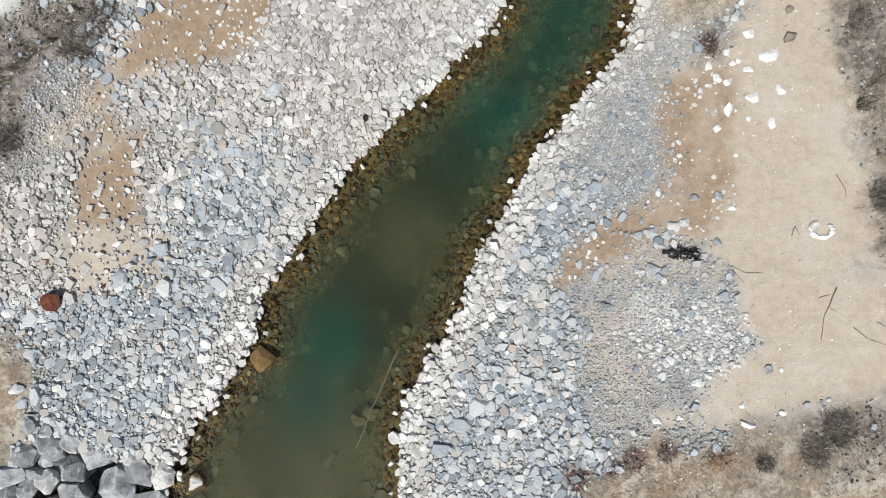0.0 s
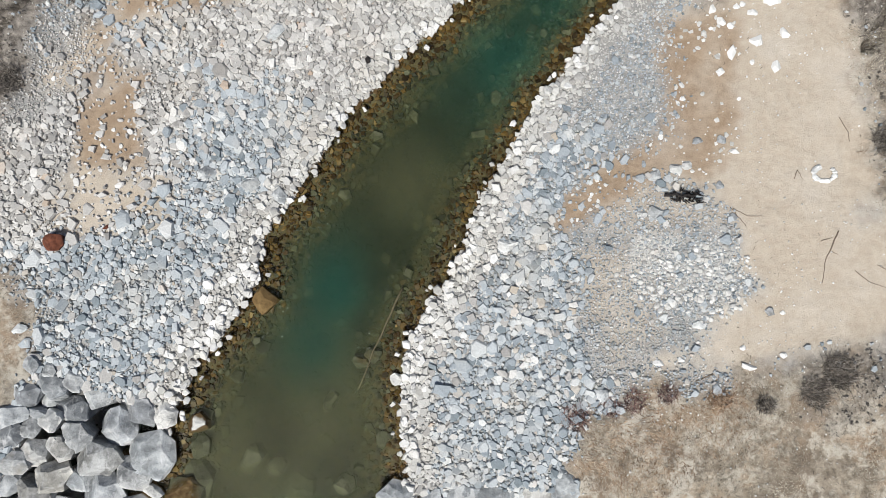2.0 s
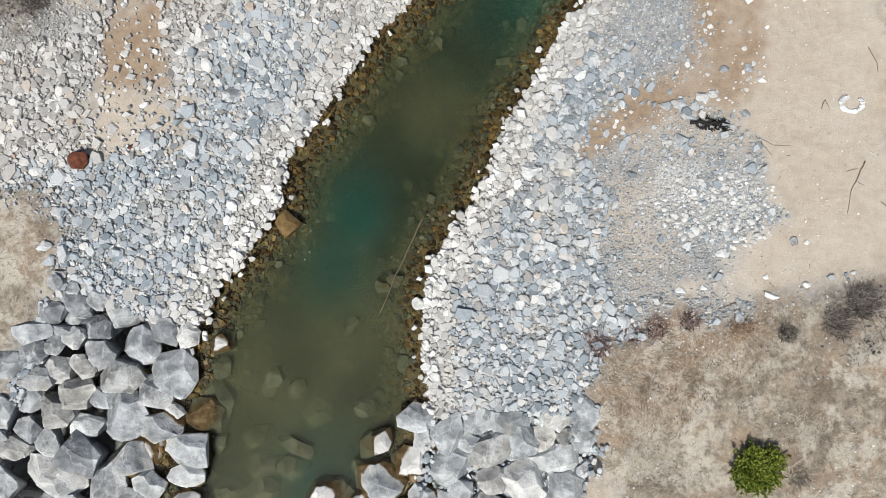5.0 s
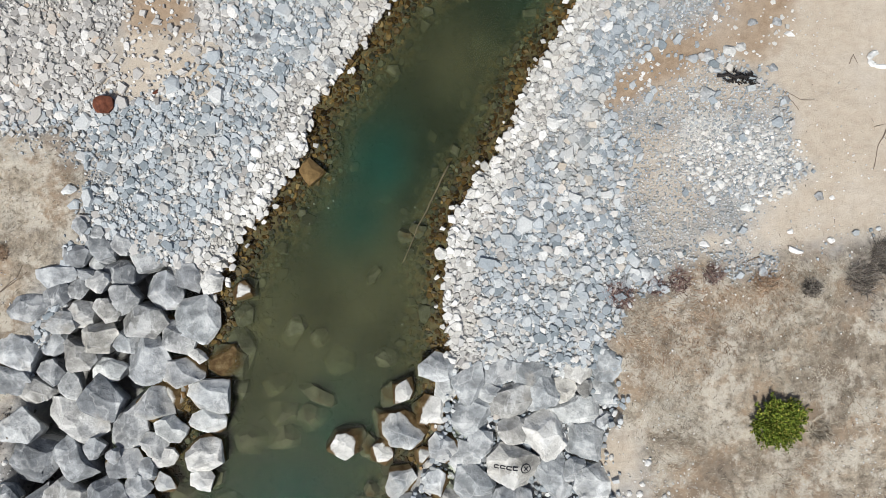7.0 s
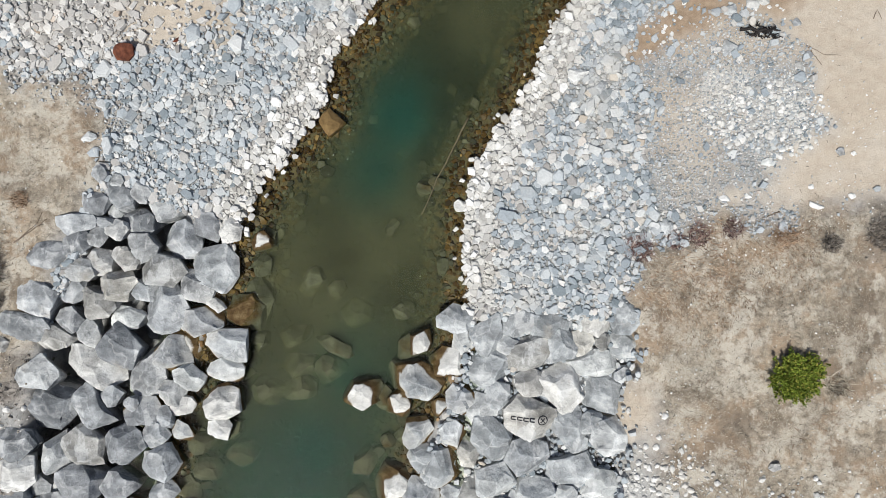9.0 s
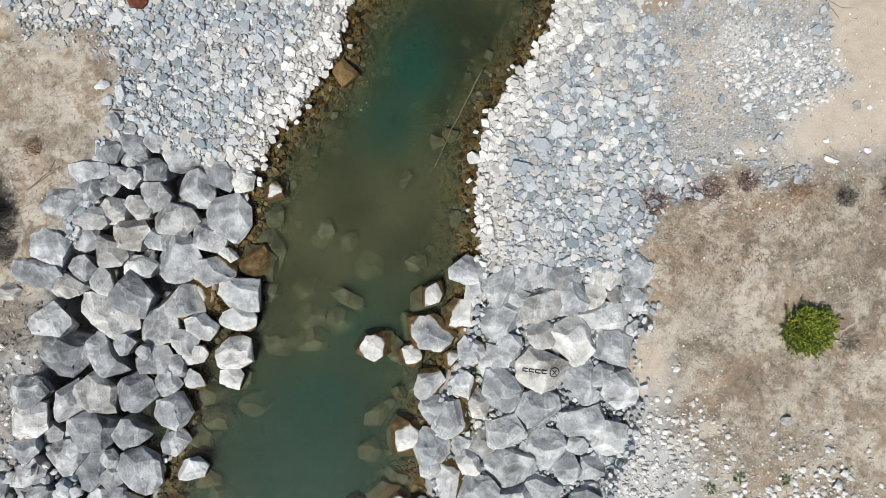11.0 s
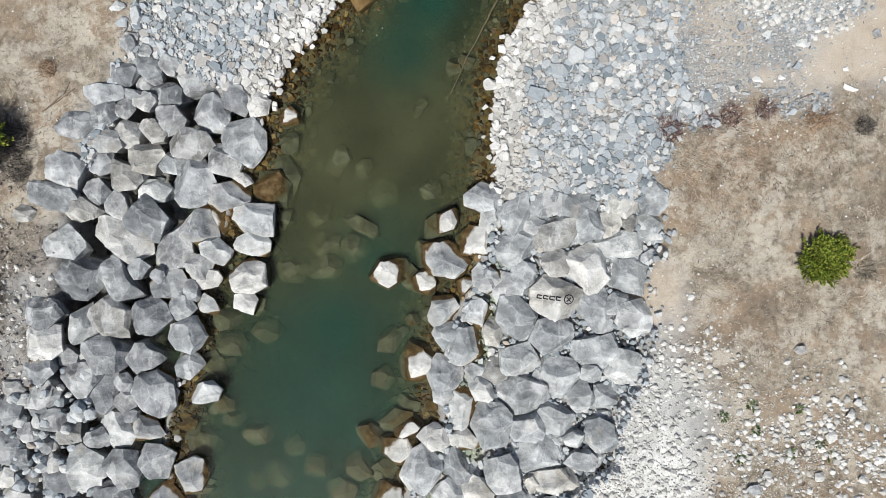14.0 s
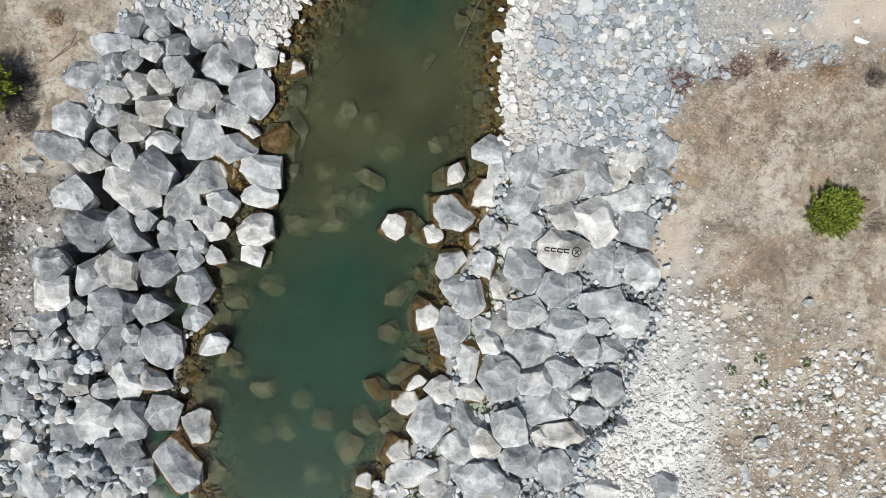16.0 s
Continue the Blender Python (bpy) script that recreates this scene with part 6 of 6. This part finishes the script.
def juniper(x, y, radius, tall, label, sprigs=420):
    """A low juniper: a short stem, many twigs, and sprigs of scale leaves."""
    z = float(height(np.array([x]), np.array([y]))[0])
    root = tagged(new("juniper_bush"), label, "bush")
    root.location = (x, y, z)
    stem = part("stem", tube([(0, 0, -0.05), (0.02, 0.01, tall * 0.5), (0.0, 0.03, tall * 0.9)], 0.035, seed=2), BARK, root)
    rng = np.random.default_rng(int(1000 * radius))
    for i in range(16):
        a = 6.283 * i / 16 + rng.uniform(-0.2, 0.2)
        r = radius * rng.uniform(0.6, 0.9)
        part("limb", tube([(0, 0, tall * rng.uniform(0.1, 0.4)), (0.5 * r * math.cos(a), 0.5 * r * math.sin(a), tall * 0.4), (r * math.cos(a), r * math.sin(a), tall * rng.uniform(0.3, 0.6))], 0.012, 5, seed=i), BARK, root)
    a = rng.uniform(0, 6.283, sprigs)
    rim = radius * (0.74 + 0.16 * np.sin(3 * a + 1) * np.sin(5 * a) + 0.16 * np.sin(11 * a) * np.sin(7 * a + 2) + rng.uniform(-0.1, 0.2, sprigs))
    r = rim * rng.uniform(0, 1, sprigs) ** 0.55
    h = tall * (1 - 0.65 * (r / radius) ** 2) * rng.uniform(0.65, 1.0, sprigs)
    c = np.stack([r * np.cos(a), r * np.sin(a), h], -1)
    out = np.stack([np.cos(a) * (0.3 + r / radius), np.sin(a) * (0.3 + r / radius), np.full(sprigs, 0.75)], -1)
    k = 26
    along = rng.uniform(0, 1, (sprigs, k, 1))
    P = c[:, None] + out[:, None] * along * 0.17 * radius / 0.5 + rng.normal(0, 0.012, (sprigs, k, 3))
    Wy = out[:, None] * 0.8 + rng.normal(0, 0.55, (sprigs, k, 3))
    P, Wy = P.reshape(-1, 3), Wy.reshape(-1, 3)
    me = leaf_mesh(P, Wy, rng.uniform(0.035, 0.07, len(P)), rng.uniform(0.009, 0.016, len(P)))
    me.materials.append(NEEDLE)
    crown = new("crown", me)
    crown.parent = root
    return root


juniper(5.06, -5.30, 0.36, 0.14, "small round green juniper bush on dry grass")
juniper(-9.38, -4.24, 0.50, 0.6, "green juniper bush beside dark dead brush")


def weed(x, y, radius):
    n = 26
    a, r = RNG.uniform(0, 6.283, n), radius * np.sqrt(RNG.uniform(size=n))
    z = height(np.array([x]), np.array([y]))[0]
    P = np.stack([x + r * np.cos(a), y + r * np.sin(a), np.full(n, z + 0.02)], -1)
    me = leaf_mesh(P, np.stack([np.cos(a), np.sin(a), np.full(n, 0.6)], -1), RNG.uniform(0.04, 0.08, n), RNG.uniform(0.012, 0.02, n))
    me.name = "weed"
    me.materials.append(SPROUT)
    return tagged(new("weed", me), "small green weed among white stones", "weed", "weeds among the stones", "stuff")


for wx, wy, wr in ((4.04, -7.89, 0.08), (3.58, -8.12, 0.06), (4.86, -7.91, 0.05), (5.27, -8.48, 0.07), (5.47, -8.67, 0.08), (4.76, -8.68, 0.07), (3.92, -8.82, 0.06), (4.15, -8.30, 0.05), (7.62, 5.16, 0.10)):
    weed(wx, wy, wr)

# dead brush and tussocks in the dry grass
tuft(3.35, -2.95, 0.26, 240, BRAMBLE, "dark red-brown dead bramble at the gravel's edge", "dead_bramble")
tuft(3.95, -2.82, 0.24, 200, BRAMBLE, "dark red-brown dead bramble at the gravel's edge", "dead_bramble")
tuft(2.33, -3.23, 0.30, 440, BRAMBLE, "dark red-brown dead bramble at the gravel's edge", "dead_bramble")
tuft(2.97, -3.05, 0.22, 264, BRAMBLE, "dark red-brown dead bramble at the gravel's edge", "dead_bramble")
tuft(4.85, 4.38, 0.24, 352, BRAMBLE, "dark dead bramble between gravel and sand", "dead_bramble")
tuft(5.63, -2.99, 0.22, 374, GREY_STRAW, "dark brown dead tussock on dry grass", "dead_tussock")
tuft(4.83, -2.93, 0.26, 352, RUSSET, "russet dead tussock on dry grass", "dead_tussock")
tuft(6.95, -2.44, 0.40, 704, GREY_STRAW, "grey dead brush at the edge of the sand", "dead_brush", 1.1)
tuft(6.50, -2.82, 0.34, 528, GREY_STRAW, "dark dead brush at the edge of the sand", "dead_brush")
tuft(7.96, 1.64, 0.40, 660, GREY_STRAW, "dark dead brush beside the sand", "dead_brush")
tuft(7.58, 4.81, 0.30, 440, GREY_STRAW, "dead brush on the dark soil", "dead_brush")
tuft(-6.39, 4.30, 0.40, 704, GREY_STRAW, "dark dead brush above the gravel", "dead_brush")
tuft(-6.00, 4.83, 0.36, 572, GREY_STRAW, "dark dead brush above the gravel", "dead_brush")
tuft(-7.64, 2.65, 0.36, 572, GREY_STRAW, "dark dead brush above the gravel", "dead_brush")
tuft(-8.93, -4.14, 0.40, 748, GREY_STRAW, "dark dead brush beside the rock pile", "dead_brush", 1.1)
tuft(-8.82, -4.62, 0.30, 528, GREY_STRAW, "dark dead brush beside the rock pile", "dead_brush")
tuft(-9.15, -6.81, 0.30, 484, GREY_STRAW, "dead brush among small stones", "dead_brush")
tuft(-8.41, -2.86, 0.20, 264, RUSSET, "russet dead tussock on dry grass", "dead_tussock")
tuft(5.83, -5.43, 0.26, 242, STRAW, "pale straw tussock beside the juniper", "dead_tussock", 1.2, 0.008)

# ---- painted marks on one boulder of the east pile ----
from mathutils.bvhtree import BVHTree


def painted_marks(ob):
    """Unreadable black strokes that follow the boulder's face, built as plain bars and a ring."""
    bm = bmesh.new()
    bm.from_mesh(ob.data)
    tree = BVHTree.FromBMesh(bm)
    bm.free()

    def stroke(p, q, width, name="painted_mark"):
        p, q = Vector((*p, 0)), Vector((*q, 0))
        side = (q - p).normalized().cross(Vector((0, 0, 1))) * width / 2
        bm = bmesh.new()
        rows = []
        for i in range(5):
            c = p.lerp(q, i / 4)
            pair = []
            for s in (-1, 1):
                w = c + side * s
                hit = tree.ray_cast(Vector((w.x, w.y, 3)), Vector((0, 0, -1)))[0]
                pair.append(bm.verts.new((hit or Vector((w.x, w.y, 0))) + Vector((0, 0, 0.006))))
            rows.append(pair)
        for a, b in zip(rows, rows[1:]):
            bm.faces.new((a[0], b[0], b[1], a[1]))
        part(name, bm, PAINT, ob, "black painted stroke")

    for i in range(4):
        cx = -0.30 + 0.105 * i
        stroke((cx - 0.042, 0.055), (cx + 0.042, 0.05), 0.022)
        stroke((cx - 0.042, 0.0), (cx + 0.042, -0.005), 0.022)
        stroke((cx - 0.04, 0.055), (cx - 0.04, 0.0), 0.02)
    for i in range(8):
        a, b = 6.283 * i / 8, 6.283 * (i + 1) / 8
        stroke((0.20 + 0.085 * math.cos(a), 0.02 + 0.085 * math.sin(a)), (0.20 + 0.085 * math.cos(b), 0.02 + 0.085 * math.sin(b)), 0.02)
    stroke((0.16, 0.06), (0.24, -0.02), 0.018)
    stroke((0.16, -0.02), (0.24, 0.06), 0.018)


painted_marks(MARKED)
